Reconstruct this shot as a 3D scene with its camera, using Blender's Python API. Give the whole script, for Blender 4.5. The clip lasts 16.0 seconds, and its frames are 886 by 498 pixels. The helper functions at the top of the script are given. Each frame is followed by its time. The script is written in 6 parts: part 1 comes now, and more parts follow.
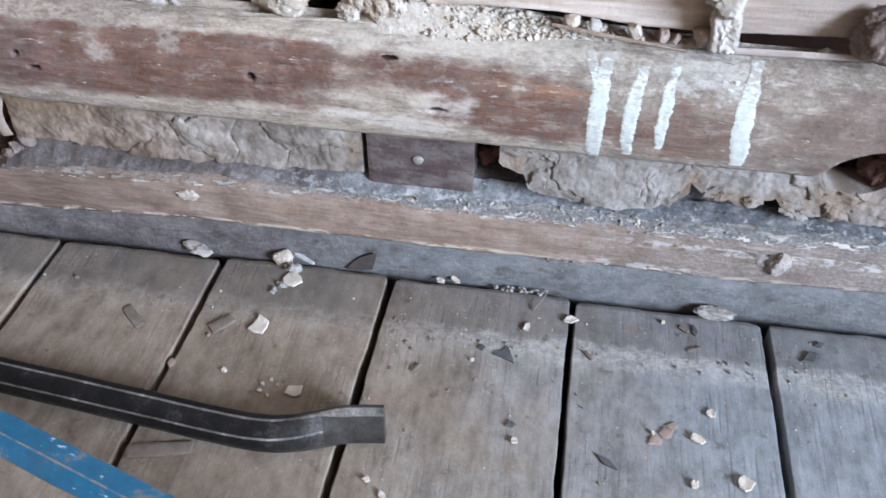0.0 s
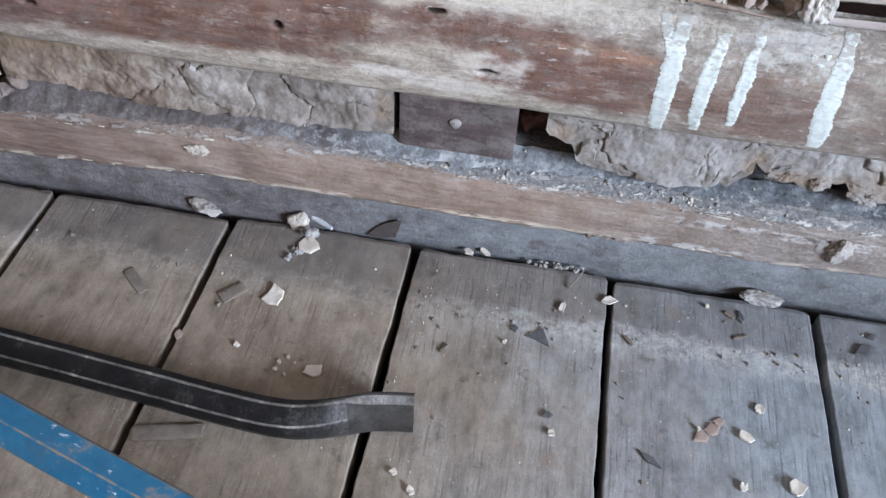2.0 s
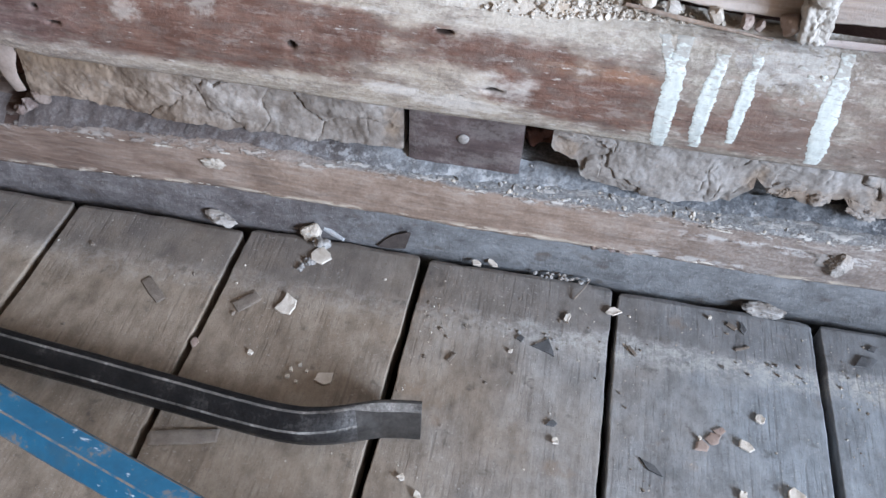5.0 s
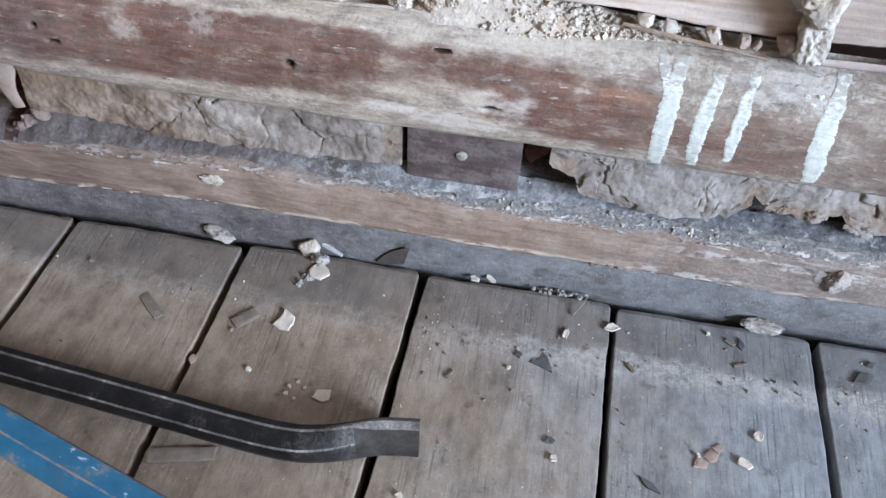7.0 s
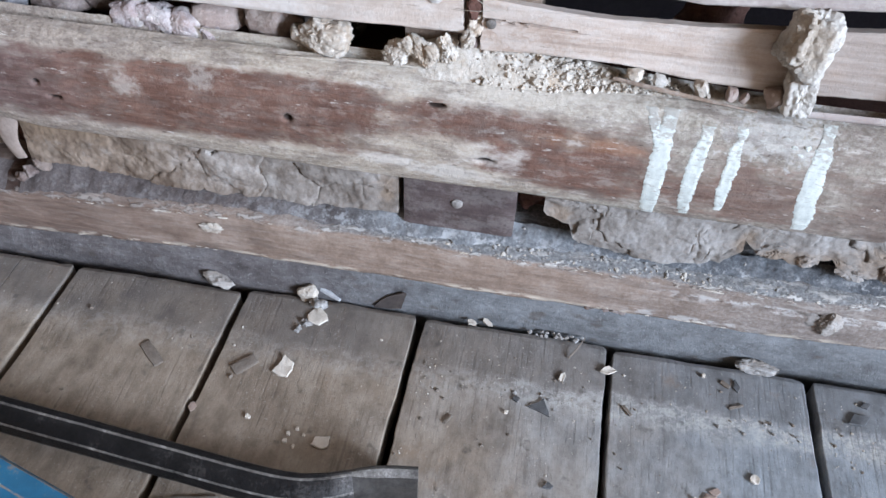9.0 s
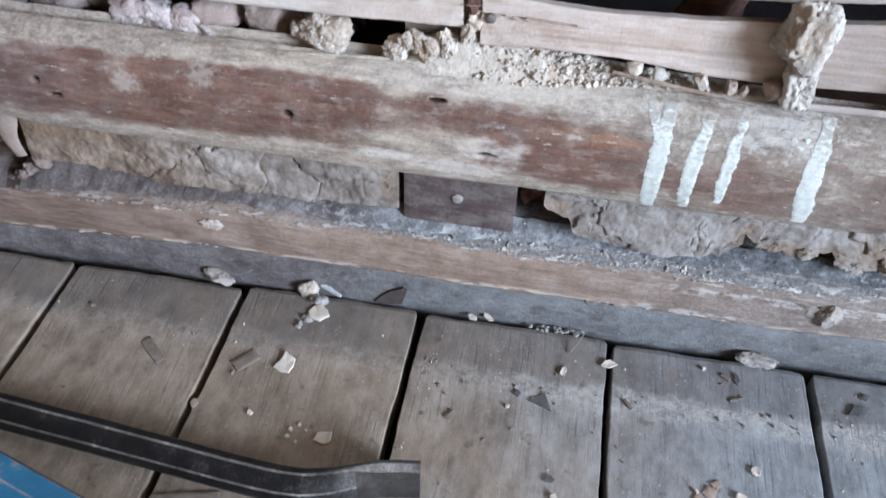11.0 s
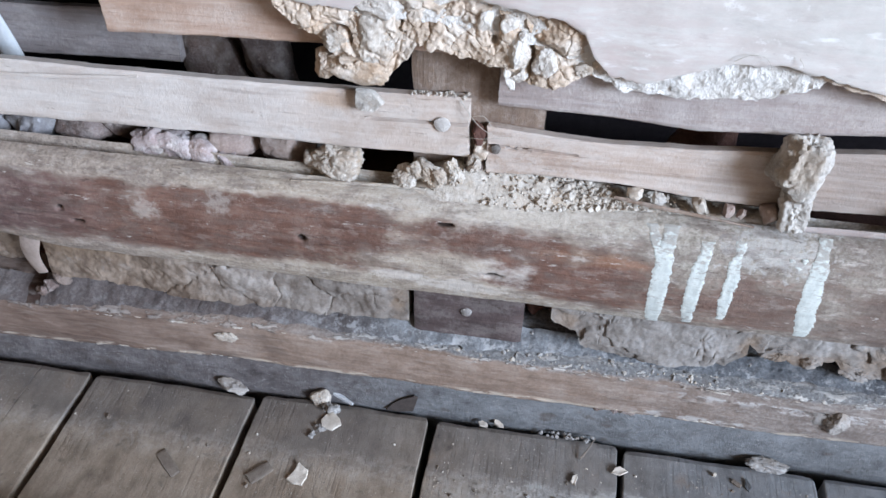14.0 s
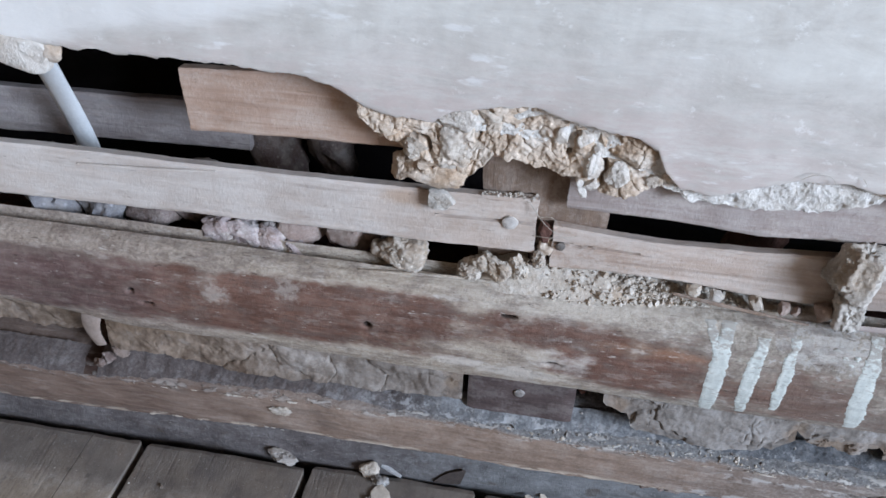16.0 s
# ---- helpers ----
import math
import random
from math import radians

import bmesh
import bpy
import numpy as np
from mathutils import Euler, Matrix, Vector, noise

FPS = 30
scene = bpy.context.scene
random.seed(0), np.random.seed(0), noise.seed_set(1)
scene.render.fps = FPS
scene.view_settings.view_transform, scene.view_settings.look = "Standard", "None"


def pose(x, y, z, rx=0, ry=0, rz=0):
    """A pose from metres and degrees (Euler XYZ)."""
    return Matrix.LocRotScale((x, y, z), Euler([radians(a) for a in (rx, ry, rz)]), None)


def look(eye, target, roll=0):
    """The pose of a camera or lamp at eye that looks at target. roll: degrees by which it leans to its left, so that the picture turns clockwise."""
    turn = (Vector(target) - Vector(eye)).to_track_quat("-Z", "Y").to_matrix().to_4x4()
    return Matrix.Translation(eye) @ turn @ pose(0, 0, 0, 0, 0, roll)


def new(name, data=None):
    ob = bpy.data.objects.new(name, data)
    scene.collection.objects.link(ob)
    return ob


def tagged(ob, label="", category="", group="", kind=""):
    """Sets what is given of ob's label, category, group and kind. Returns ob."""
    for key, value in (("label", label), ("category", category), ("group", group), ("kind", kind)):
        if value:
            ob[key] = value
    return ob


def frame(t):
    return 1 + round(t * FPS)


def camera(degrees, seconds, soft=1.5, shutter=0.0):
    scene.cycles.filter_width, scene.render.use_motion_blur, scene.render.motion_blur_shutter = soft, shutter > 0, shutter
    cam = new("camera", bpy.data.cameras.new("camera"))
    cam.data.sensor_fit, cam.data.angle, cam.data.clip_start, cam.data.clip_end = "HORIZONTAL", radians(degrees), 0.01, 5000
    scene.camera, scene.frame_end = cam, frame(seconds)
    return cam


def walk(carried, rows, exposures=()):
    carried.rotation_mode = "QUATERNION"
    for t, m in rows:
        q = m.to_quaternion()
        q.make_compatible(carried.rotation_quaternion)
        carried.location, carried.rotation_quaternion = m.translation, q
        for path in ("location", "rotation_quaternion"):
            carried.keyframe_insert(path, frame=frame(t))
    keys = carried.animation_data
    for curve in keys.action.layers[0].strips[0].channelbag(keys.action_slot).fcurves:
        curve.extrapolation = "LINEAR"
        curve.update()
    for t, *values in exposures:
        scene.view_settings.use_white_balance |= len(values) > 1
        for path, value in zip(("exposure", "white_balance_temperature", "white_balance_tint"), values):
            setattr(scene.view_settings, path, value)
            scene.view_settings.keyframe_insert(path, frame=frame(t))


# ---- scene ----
cam = camera(56.5, 16.0, soft=1.5, shutter=0.3)
PATH = [
    (0, (0.119, -0.463, 0.506), (-0.107, 0.942, -0.9), 0.1),
    (0.2, (0.1018, -0.4592, 0.5121), (-0.1265, 0.9439, -0.8951), 0.12),
    (0.5, (0.081, -0.449, 0.517), (-0.134, 0.952, -0.894), 1.2),
    (0.7, (0.0624, -0.4494, 0.5167), (-0.1283, 0.9783, -0.8704), 2.41),
    (1, (0.058, -0.44, 0.509), (-0.115, 0.938, -0.93), 3.4),
    (1.2, (0.0586, -0.4292, 0.5002), (-0.0959, 0.9208, -0.9664), 3.97),
    (1.5, (0.063, -0.421, 0.495), (-0.086, 0.909, -0.99), 4),
    (1.7, (0.0667, -0.4216, 0.4834), (-0.0793, 0.8998, -1.0101), 4.08),
    (2, (0.071, -0.416, 0.486), (-0.083, 0.888, -1.023), 3.9),
    (2.5, (0.072, -0.417, 0.494), (-0.101, 0.878, -1.021), 3.2),
    (3, (0.074, -0.418, 0.501), (-0.114, 0.878, -1.01), 2.4),
    (3.5, (0.075, -0.421, 0.502), (-0.11, 0.882, -1.004), 2.8),
    (4, (0.076, -0.422, 0.502), (-0.113, 0.877, -1.007), 2.8),
    (6.5, (0.076, -0.423, 0.5), (-0.112, 0.902, -0.986), 3.3),
    (7, (0.076, -0.418, 0.506), (-0.116, 0.904, -0.983), 3),
    (7.5, (0.076, -0.416, 0.506), (-0.113, 0.9, -0.988), 3.1),
    (8, (0.075, -0.414, 0.506), (-0.111, 0.9, -0.991), 3.3),
    (8.5, (0.073, -0.418, 0.505), (-0.117, 0.915, -0.975), 3.4),
    (8.7, (0.076, -0.414, 0.519), (-0.125, 0.946, -0.935), 2.7),
    (10.8, (0.076, -0.407, 0.528), (-0.118, 0.968, -0.911), 2.1),
    (11, (0.074, -0.414, 0.522), (-0.117, 0.948, -0.93), 2.3),
    (11.2, (0.0728, -0.4332, 0.5092), (-0.1229, 0.9394, -0.9318), 3.11),
    (11.5, (0.064, -0.447, 0.506), (-0.141, 0.931, -0.928), 3.9),
    (11.7, (0.0621, -0.4541, 0.5069), (-0.1581, 0.935, -0.9142), 4.02),
    (12, (0.06, -0.455, 0.514), (-0.167, 0.96, -0.881), 3.4),
    (12.3, (0.0664, -0.4463, 0.5208), (-0.191, 0.9936, -0.8427), 1.86),
    (12.5, (0.055, -0.438, 0.529), (-0.167, 0.99, -0.853), 2.5),
    (12.8, (0.0542, -0.4295, 0.5268), (-0.1689, 1.0117, -0.8416), 2.76),
    (13, (0.057, -0.417, 0.537), (-0.158, 1.031, -0.826), 2.3),
    (13.3, (0.0635, -0.4118, 0.5447), (-0.1525, 1.0527, -0.8005), 1.63),
    (13.5, (0.066, -0.404, 0.549), (-0.153, 1.05, -0.807), 1.4),
    (14, (0.07, -0.4, 0.558), (-0.16, 1.066, -0.783), 0.8),
    (14.5, (0.064, -0.395, 0.566), (-0.16, 1.07, -0.778), 0.7),
    (14.8, (0.049, -0.3956, 0.5698), (-0.1519, 1.0815, -0.7634), 1.9),
    (15, (0.043, -0.397, 0.58), (-0.178, 1.102, -0.725), 1.7),
    (15.2, (0.0314, -0.395, 0.5877), (-0.1733, 1.1036, -0.7207), 2.35),
    (15.5, (0.029, -0.395, 0.593), (-0.189, 1.11, -0.706), 1.9),
    (15.8, (0.021, -0.3935, 0.6028), (-0.1922, 1.1204, -0.6872), 1.92),
    (16, (0.022, -0.394, 0.602), (-0.203, 1.115, -0.692), 1.8),
]
walk(cam, [(t, look(eye, target, roll)) for t, eye, target, roll in PATH],
     [(0.0, 0.33), (1.0, 0.30), (2.0, 0.20), (2.5, 0.19), (4.0, 0.24), (8.5, 0.26), (11.0, 0.20), (11.5, 0.29), (12.0, 0.35), (12.5, 0.30), (13.0, 0.20), (13.5, 0.13), (14.5, 0.02), (15.2, -0.05), (15.5, -0.12), (16.0, -0.33)])
# ---- plan: x along the wall, y into it, z up; the boards' top is z = 0 ----

# ---- world and light ----
world = bpy.data.worlds.new("world")
scene.world = world
world.use_nodes = True
wn = world.node_tree
sky = wn.nodes.new("ShaderNodeTexSky")
sky.sky_type, sky.sun_disc, sky.sun_elevation, sky.sun_rotation = "NISHITA", False, radians(38), radians(60)
wn.links.new(sky.outputs[0], wn.nodes["Background"].inputs[0])
wn.nodes["Background"].inputs[1].default_value = 0.1

WIN = (4.5, -3.23, 2.17)  # middle of the window in the east wall
lamp = bpy.data.lights.new("window_light", "AREA")
lamp.shape, lamp.size, lamp.size_y, lamp.energy, lamp.color = "RECTANGLE", 2.08, 1.80, 1010.0, (0.653, 0.787, 1.0)
win_lamp = new("window_light", lamp)
win_lamp.matrix_world = look((WIN[0] + 0.02, WIN[1], WIN[2]), (WIN[0] - 1.0, WIN[1], WIN[2]))
scene.view_settings.exposure = 0.0


# ---- material helpers ----
class Nodes:
    """A node material with its Principled shader."""

    def __init__(self, name, rough=0.8, metal=0.0, spec=0.3):
        self.mat = bpy.data.materials.new(name)
        self.mat.use_nodes = True
        self.tree = self.mat.node_tree
        self.bsdf = self.tree.nodes["Principled BSDF"]
        self.bsdf.inputs["Roughness"].default_value = rough
        self.bsdf.inputs["Metallic"].default_value = metal
        self.bsdf.inputs["Specular IOR Level"].default_value = spec

    def add(self, kind, **settings):
        n = self.tree.nodes.new("ShaderNode" + kind)
        for k, v in settings.items():
            n.inputs[k.replace("_", " ")].default_value = v
        return n

    def link(self, a, b):
        self.tree.links.new(a, b)

    def feed(self, socket, v):
        if isinstance(v, bpy.types.NodeSocket):
            self.link(v, socket)
        else:
            socket.default_value = v

    def math(self, op, a, b=0.0, clamp=False):
        n = self.add("Math")
        n.operation, n.use_clamp = op, clamp
        self.feed(n.inputs[0], a)
        self.feed(n.inputs[1], b)
        return n.outputs[0]

    def position(self):
        return self.add("NewGeometry").outputs["Position"]

    def local(self):
        return self.add("TexCoord").outputs["Object"]

    def shifted(self, vec):
        """The coordinates moved by each object's own random amount."""
        r = self.add("ObjectInfo").outputs["Random"]
        n = self.add("VectorMath")
        n.operation = "ADD"
        self.link(vec, n.inputs[0])
        c = self.add("CombineXYZ")
        for i, k in enumerate((17.0, 29.0, 41.0)):
            self.link(self.math("MULTIPLY", r, k), c.inputs[i])
        self.link(c.outputs[0], n.inputs[1])
        return n.outputs[0]

    def scaled(self, vec, x, y, z):
        n = self.add("Mapping")
        self.link(vec, n.inputs["Vector"])
        n.inputs["Scale"].default_value = (x, y, z)
        return n.outputs[0]

    def noise(self, vec, scale, detail=4.0, rough=0.55, distort=0.0):
        n = self.add("TexNoise", Scale=scale, Detail=detail, Roughness=rough, Distortion=distort)
        self.link(vec, n.inputs["Vector"])
        return n.outputs["Fac"]

    def cells(self, vec, scale, feature="DISTANCE_TO_EDGE"):
        n = self.add("TexVoronoi", Scale=scale)
        n.feature = feature
        self.link(vec, n.inputs["Vector"])
        return n.outputs["Distance"]

    def step(self, v, lo, hi, a=0.0, b=1.0):
        n = self.add("MapRange")
        n.interpolation_type = "SMOOTHSTEP"
        for i, s in enumerate((v, lo, hi, a, b)):
            self.feed(n.inputs[i], s)
        return n.outputs[0]

    def mix(self, f, a, b):
        n = self.add("Mix")
        n.data_type = "RGBA"
        for s, v in ((n.inputs[0], f), (n.inputs[6], a), (n.inputs[7], b)):
            self.feed(s, (*v, 1.0) if isinstance(v, tuple) and len(v) == 3 else v)
        return n.outputs[2]

    def ramp(self, f, *stops):
        n = self.add("ValToRGB")
        cr = n.color_ramp
        while len(cr.elements) < len(stops):
            cr.elements.new(0.5)
        for e, (p, c) in zip(cr.elements, stops):
            e.position, e.color = p, (*c, 1.0)
        self.feed(n.inputs[0], f)
        return n.outputs[0]

    def split(self, vec):
        n = self.add("SeparateXYZ")
        self.link(vec, n.inputs[0])
        return n.outputs

    def ellipse(self, xyz, cx, cz, rx, rz, ax=0, az=2):
        """1 in the middle of an ellipse, 0 on its rim, below 0 outside."""
        dx = self.math("DIVIDE", self.math("SUBTRACT", xyz[ax], cx), rx)
        dz = self.math("DIVIDE", self.math("SUBTRACT", xyz[az], cz), rz)
        d = self.math("SQRT", self.math("ADD", self.math("MULTIPLY", dx, dx), self.math("MULTIPLY", dz, dz)))
        return self.math("SUBTRACT", 1.0, d)

    def bump(self, h, depth, strength=1.0):
        n = self.add("Bump", Strength=strength, Distance=depth)
        self.link(h, n.inputs["Height"])
        self.link(n.outputs[0], self.bsdf.inputs["Normal"])

    def colour(self, c):
        self.feed(self.bsdf.inputs["Base Color"], (*c, 1.0) if isinstance(c, tuple) else c)
        return self.mat

    def roughness(self, r):
        self.feed(self.bsdf.inputs["Roughness"], r)


def total(g, *vs):
    out = vs[0]
    for v in vs[1:]:
        out = g.math("ADD", out, v)
    return out


# ---- materials ----
def wood_board():
    """Worn grey-brown floor boards, grain along y, with a dusty line where a skirting stood."""
    g = Nodes("floor_wood", 0.72, spec=0.25)
    p = g.position()
    q = g.shifted(p)
    xyz = g.split(p)
    warp = g.noise(g.scaled(q, 9, 2.2, 9), 1.0, 3)
    rings = g.noise(g.scaled(q, 150, 9, 150), 1.0, 5, 0.62, 0.6)
    fine = g.noise(g.scaled(q, 620, 70, 620), 1.0, 3, 0.6)
    pores = g.step(g.noise(g.scaled(q, 900, 75, 900), 1.0, 4, 0.65, 0.5), 0.58, 0.70)
    broad = g.noise(q, 14, 5, 0.6)
    mottle = g.noise(g.scaled(q, 1, 0.6, 1), 60, 6, 0.68)
    grit = g.noise(q, 640, 4, 0.75)
    # growth rings that run out to the board's end in long arches
    arch = g.add("TexWave", Scale=62.0, Distortion=9.0, Detail=3.0, Detail_Scale=1.1)
    g.link(g.scaled(q, 1, 0.07, 1), arch.inputs["Vector"])
    arches = g.math("MULTIPLY", g.math("MULTIPLY", g.step(arch.outputs["Fac"], 0.60, 0.98), g.step(broad, 0.38, 0.60)), g.step(g.noise(g.scaled(q, 150, 38, 150), 1.0, 4, 0.65), 0.42, 0.60))
    base = g.ramp(total(g, g.math("MULTIPLY", rings, 0.16), g.math("MULTIPLY", warp, 0.24), g.math("MULTIPLY", mottle, 0.60)),
                  (0.36, (0.152, 0.115, 0.086)), (0.5, (0.262, 0.207, 0.158)), (0.62, (0.352, 0.289, 0.229)))
    base = g.mix(g.step(fine, 0.54, 0.70, 0, 0.16), base, (0.105, 0.081, 0.063))
    base = g.mix(g.math("MULTIPLY", arches, 0.42), base, (0.118, 0.091, 0.070))
    # bluish grey patch: the cooler light in the east put into the colour
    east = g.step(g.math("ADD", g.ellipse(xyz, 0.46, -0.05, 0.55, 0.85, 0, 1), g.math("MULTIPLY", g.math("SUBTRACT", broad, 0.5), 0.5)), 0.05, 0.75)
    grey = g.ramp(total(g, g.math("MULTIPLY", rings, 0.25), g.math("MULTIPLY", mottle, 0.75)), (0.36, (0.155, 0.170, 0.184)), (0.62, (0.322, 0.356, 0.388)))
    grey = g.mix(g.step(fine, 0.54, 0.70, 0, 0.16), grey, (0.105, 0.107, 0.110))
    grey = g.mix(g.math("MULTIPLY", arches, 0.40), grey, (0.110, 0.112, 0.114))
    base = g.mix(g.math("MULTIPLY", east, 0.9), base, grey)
    # the strip that the skirting covered, dirtier than the rest
    edge = g.math("ADD", xyz[1], g.math("MULTIPLY", g.math("SUBTRACT", g.noise(q, 30, 5, 0.6), 0.5), 0.030))
    base = g.mix(g.math("MULTIPLY", g.math("MULTIPLY", g.step(edge, -0.060, -0.036), g.step(xyz[0], -0.08, 0.06, 0.75, 0.5)), g.step(g.noise(q, 22, 4), 0.3, 0.6, 0.65, 1.0)), base, g.mix(mottle, (0.078, 0.068, 0.063), (0.185, 0.168, 0.158)))
    band = g.math("MULTIPLY", g.step(edge, -0.073, -0.056), g.step(edge, -0.038, -0.048))
    speck = g.step(g.noise(q, 190, 6, 0.75), 0.43, 0.60)
    side = g.step(xyz[0], -0.02, 0.16, 0.25, 0.85)
    base = g.mix(g.math("MULTIPLY", g.math("MULTIPLY", band, side), g.math("ADD", g.math("MULTIPLY", speck, 0.75), 0.2)), base, (0.48, 0.465, 0.44))
    # rusty and pale stains
    base = g.mix(g.step(g.noise(q, 27, 5, 0.65), 0.60, 0.76, 0, 0.4), base, (0.235, 0.150, 0.092))
    base = g.mix(g.math("MULTIPLY", g.math("MULTIPLY", pores, g.step(mottle, 0.40, 0.60, 0.3, 1.0)), 0.26), base, (0.060, 0.049, 0.042))
    base = g.mix(g.step(g.noise(g.scaled(q, 1, 0.5, 1), 19, 5, 0.65), 0.56, 0.74, 0, 0.3), base, (0.37, 0.33, 0.28))
    # lime dust and dark spots
    dust = g.math("MULTIPLY", g.step(g.noise(q, 420, 3, 0.7), 0.61, 0.70), g.step(broad, 0.38, 0.60))
    base = g.mix(g.math("MULTIPLY", dust, 0.55), base, (0.52, 0.49, 0.45))
    base = g.mix(g.step(grit, 0.57, 0.69, 0, 0.5), base, (0.085, 0.075, 0.068))
    base = g.mix(g.step(g.noise(q, 560, 4, 0.75), 0.60, 0.70, 0, 0.4), base, (0.46, 0.44, 0.41))
    base = g.mix(g.step(g.noise(q, 75, 4, 0.6), 0.62, 0.74, 0, 0.55), base, (0.070, 0.060, 0.052))
    g.roughness(g.step(rings, 0.3, 0.7, 0.62, 0.85))
    g.bump(total(g, g.math("MULTIPLY", rings, 0.3), g.math("MULTIPLY", fine, 0.2), g.math("MULTIPLY", pores, -0.2), g.math("MULTIPLY", mottle, 0.5), g.math("MULTIPLY", arches, -0.25), g.math("MULTIPLY", grit, 0.5)), 0.0008, 0.8)
    return g.colour(base)


def wood_beam():
    """Reddish stained rail under flaking limewash."""
    g = Nodes("beam_wood", 0.78, spec=0.22)
    p = g.position()
    xyz = g.split(p)
    grain = g.noise(g.scaled(p, 34, 300, 300), 1.0, 5, 0.66, 0.4)
    streak = g.noise(g.scaled(p, 5, 70, 70), 1.0, 4, 0.6)
    blot = g.noise(g.scaled(p, 1, 1.6, 1.6), 34, 5, 0.62)
    fine = g.noise(p, 360, 4, 0.7)
    stain = g.noise(g.scaled(p, 0.6, 1, 1), 52, 6, 0.68)
    red = g.ramp(total(g, g.math("MULTIPLY", grain, 0.34), g.math("MULTIPLY", streak, 0.22), g.math("MULTIPLY", stain, 0.44)),
                 (0.34, (0.060, 0.031, 0.025)), (0.48, (0.124, 0.065, 0.048)), (0.58, (0.198, 0.113, 0.085)), (0.68, (0.31, 0.212, 0.172)))
    purple = g.ramp(total(g, g.math("MULTIPLY", grain, 0.4), g.math("MULTIPLY", stain, 0.6)), (0.36, (0.066, 0.039, 0.037)), (0.50, (0.132, 0.085, 0.079)), (0.64, (0.222, 0.162, 0.150)))
    west = g.step(g.math("ADD", xyz[0], g.math("MULTIPLY", blot, 0.15)), -0.11, -0.24)
    wood = g.mix(g.math("MULTIPLY", west, 0.9), red, purple)
    wood = g.mix(g.step(xyz[0], 0.10, 0.2, 0, 0.55), wood, g.ramp(grain, (0.3, (0.13, 0.085, 0.066)), (0.7, (0.26, 0.19, 0.155))))
    lime = g.ramp(total(g, g.math("MULTIPLY", fine, 0.5), g.math("MULTIPLY", grain, 0.5)),
                  (0.3, (0.215, 0.168, 0.127)), (0.5, (0.405, 0.342, 0.275)), (0.7, (0.57, 0.51, 0.435)))
    lime = g.mix(g.step(g.math("ADD", xyz[0], g.math("MULTIPLY", blot, 0.2)), 0.02, -0.18, 0, 0.8), lime, g.ramp(fine, (0.3, (0.180, 0.140, 0.114)), (0.7, (0.42, 0.350, 0.298))))
    lime = g.mix(g.step(g.math("ADD", xyz[0], g.math("MULTIPLY", blot, 0.1)), 0.08, 0.20, 0, 0.75), lime, g.ramp(fine, (0.3, (0.160, 0.138, 0.112)), (0.5, (0.290, 0.262, 0.222)), (0.7, (0.44, 0.412, 0.362))))
    # bare stained patches in the limewash
    bare = None
    for cx, cz, rx, rz in ((-0.30, 0.192, 0.18, 0.042), (-0.135, 0.197, 0.11, 0.040), (-0.075, 0.203, 0.070, 0.034), (0.045, 0.209, 0.085, 0.014),
                           (0.100, 0.187, 0.078, 0.025), (0.20, 0.183, 0.055, 0.026), (0.345, 0.193, 0.100, 0.044), (-0.20, 0.176, 0.06, 0.014)):
        e = g.ellipse(xyz, cx, cz, rx, rz)
        bare = e if bare is None else g.math("MAXIMUM", bare, e)
    bare = g.math("SUBTRACT", bare, total(g, g.step(xyz[2], 0.219, 0.2265, 0.0, 1.0), g.math("MULTIPLY", g.step(xyz[2], 0.180, 0.164, 0.0, 0.75), g.step(xyz[0], 0.10, 0.04))))
    rag = total(g, g.math("MULTIPLY", g.math("SUBTRACT", blot, 0.5), 2.2), g.math("MULTIPLY", g.math("SUBTRACT", streak, 0.5), 1.3),
                g.math("MULTIPLY", g.math("SUBTRACT", grain, 0.5), 0.9), g.math("MULTIPLY", g.math("SUBTRACT", fine, 0.5), 0.6))
    f = g.step(g.math("ADD", bare, rag), -0.35, 0.50)
    col = g.mix(f, lime, wood)
    rust_brown = g.math("ADD", g.ellipse(xyz, 0.105, 0.2065, 0.062, 0.0060), g.math("MULTIPLY", g.math("SUBTRACT", streak, 0.5), 2.2))
    col = g.mix(g.step(rust_brown, 0.0, 0.7, 0, 0.42), col, g.mix(grain, (0.22, 0.10, 0.05), (0.40, 0.21, 0.12)))
    # darker brown towards the rail's east end
    dark_east = g.step(g.math("ADD", xyz[0], g.math("MULTIPLY", g.math("SUBTRACT", blot, 0.5), 0.2)), 0.20, 0.31, 0, 0.6)
    col = g.mix(dark_east, col, g.ramp(total(g, g.math("MULTIPLY", fine, 0.4), g.math("MULTIPLY", stain, 0.6)), (0.36, (0.088, 0.066, 0.055)), (0.5, (0.165, 0.132, 0.112)), (0.66, (0.30, 0.265, 0.235))))
    crust = g.math("ADD", g.ellipse(xyz, 0.212, 0.222, 0.045, 0.020), g.math("MULTIPLY", g.math("SUBTRACT", g.noise(p, 210, 4, 0.7), 0.5), 3.0))
    col = g.mix(g.step(crust, 0.25, 0.6, 0, 0.5), col, (0.50, 0.49, 0.47))
    spill = g.math("ADD", g.ellipse(xyz, 0.055, 0.232, 0.125, 0.017), g.math("MULTIPLY", g.math("SUBTRACT", g.noise(g.scaled(p, 0.6, 1, 1), 80, 6, 0.7), 0.5), 2.0))
    col = g.mix(g.step(spill, -0.1, 0.7, 0, 0.7), col, g.mix(fine, (0.40, 0.35, 0.29), (0.66, 0.61, 0.54)))
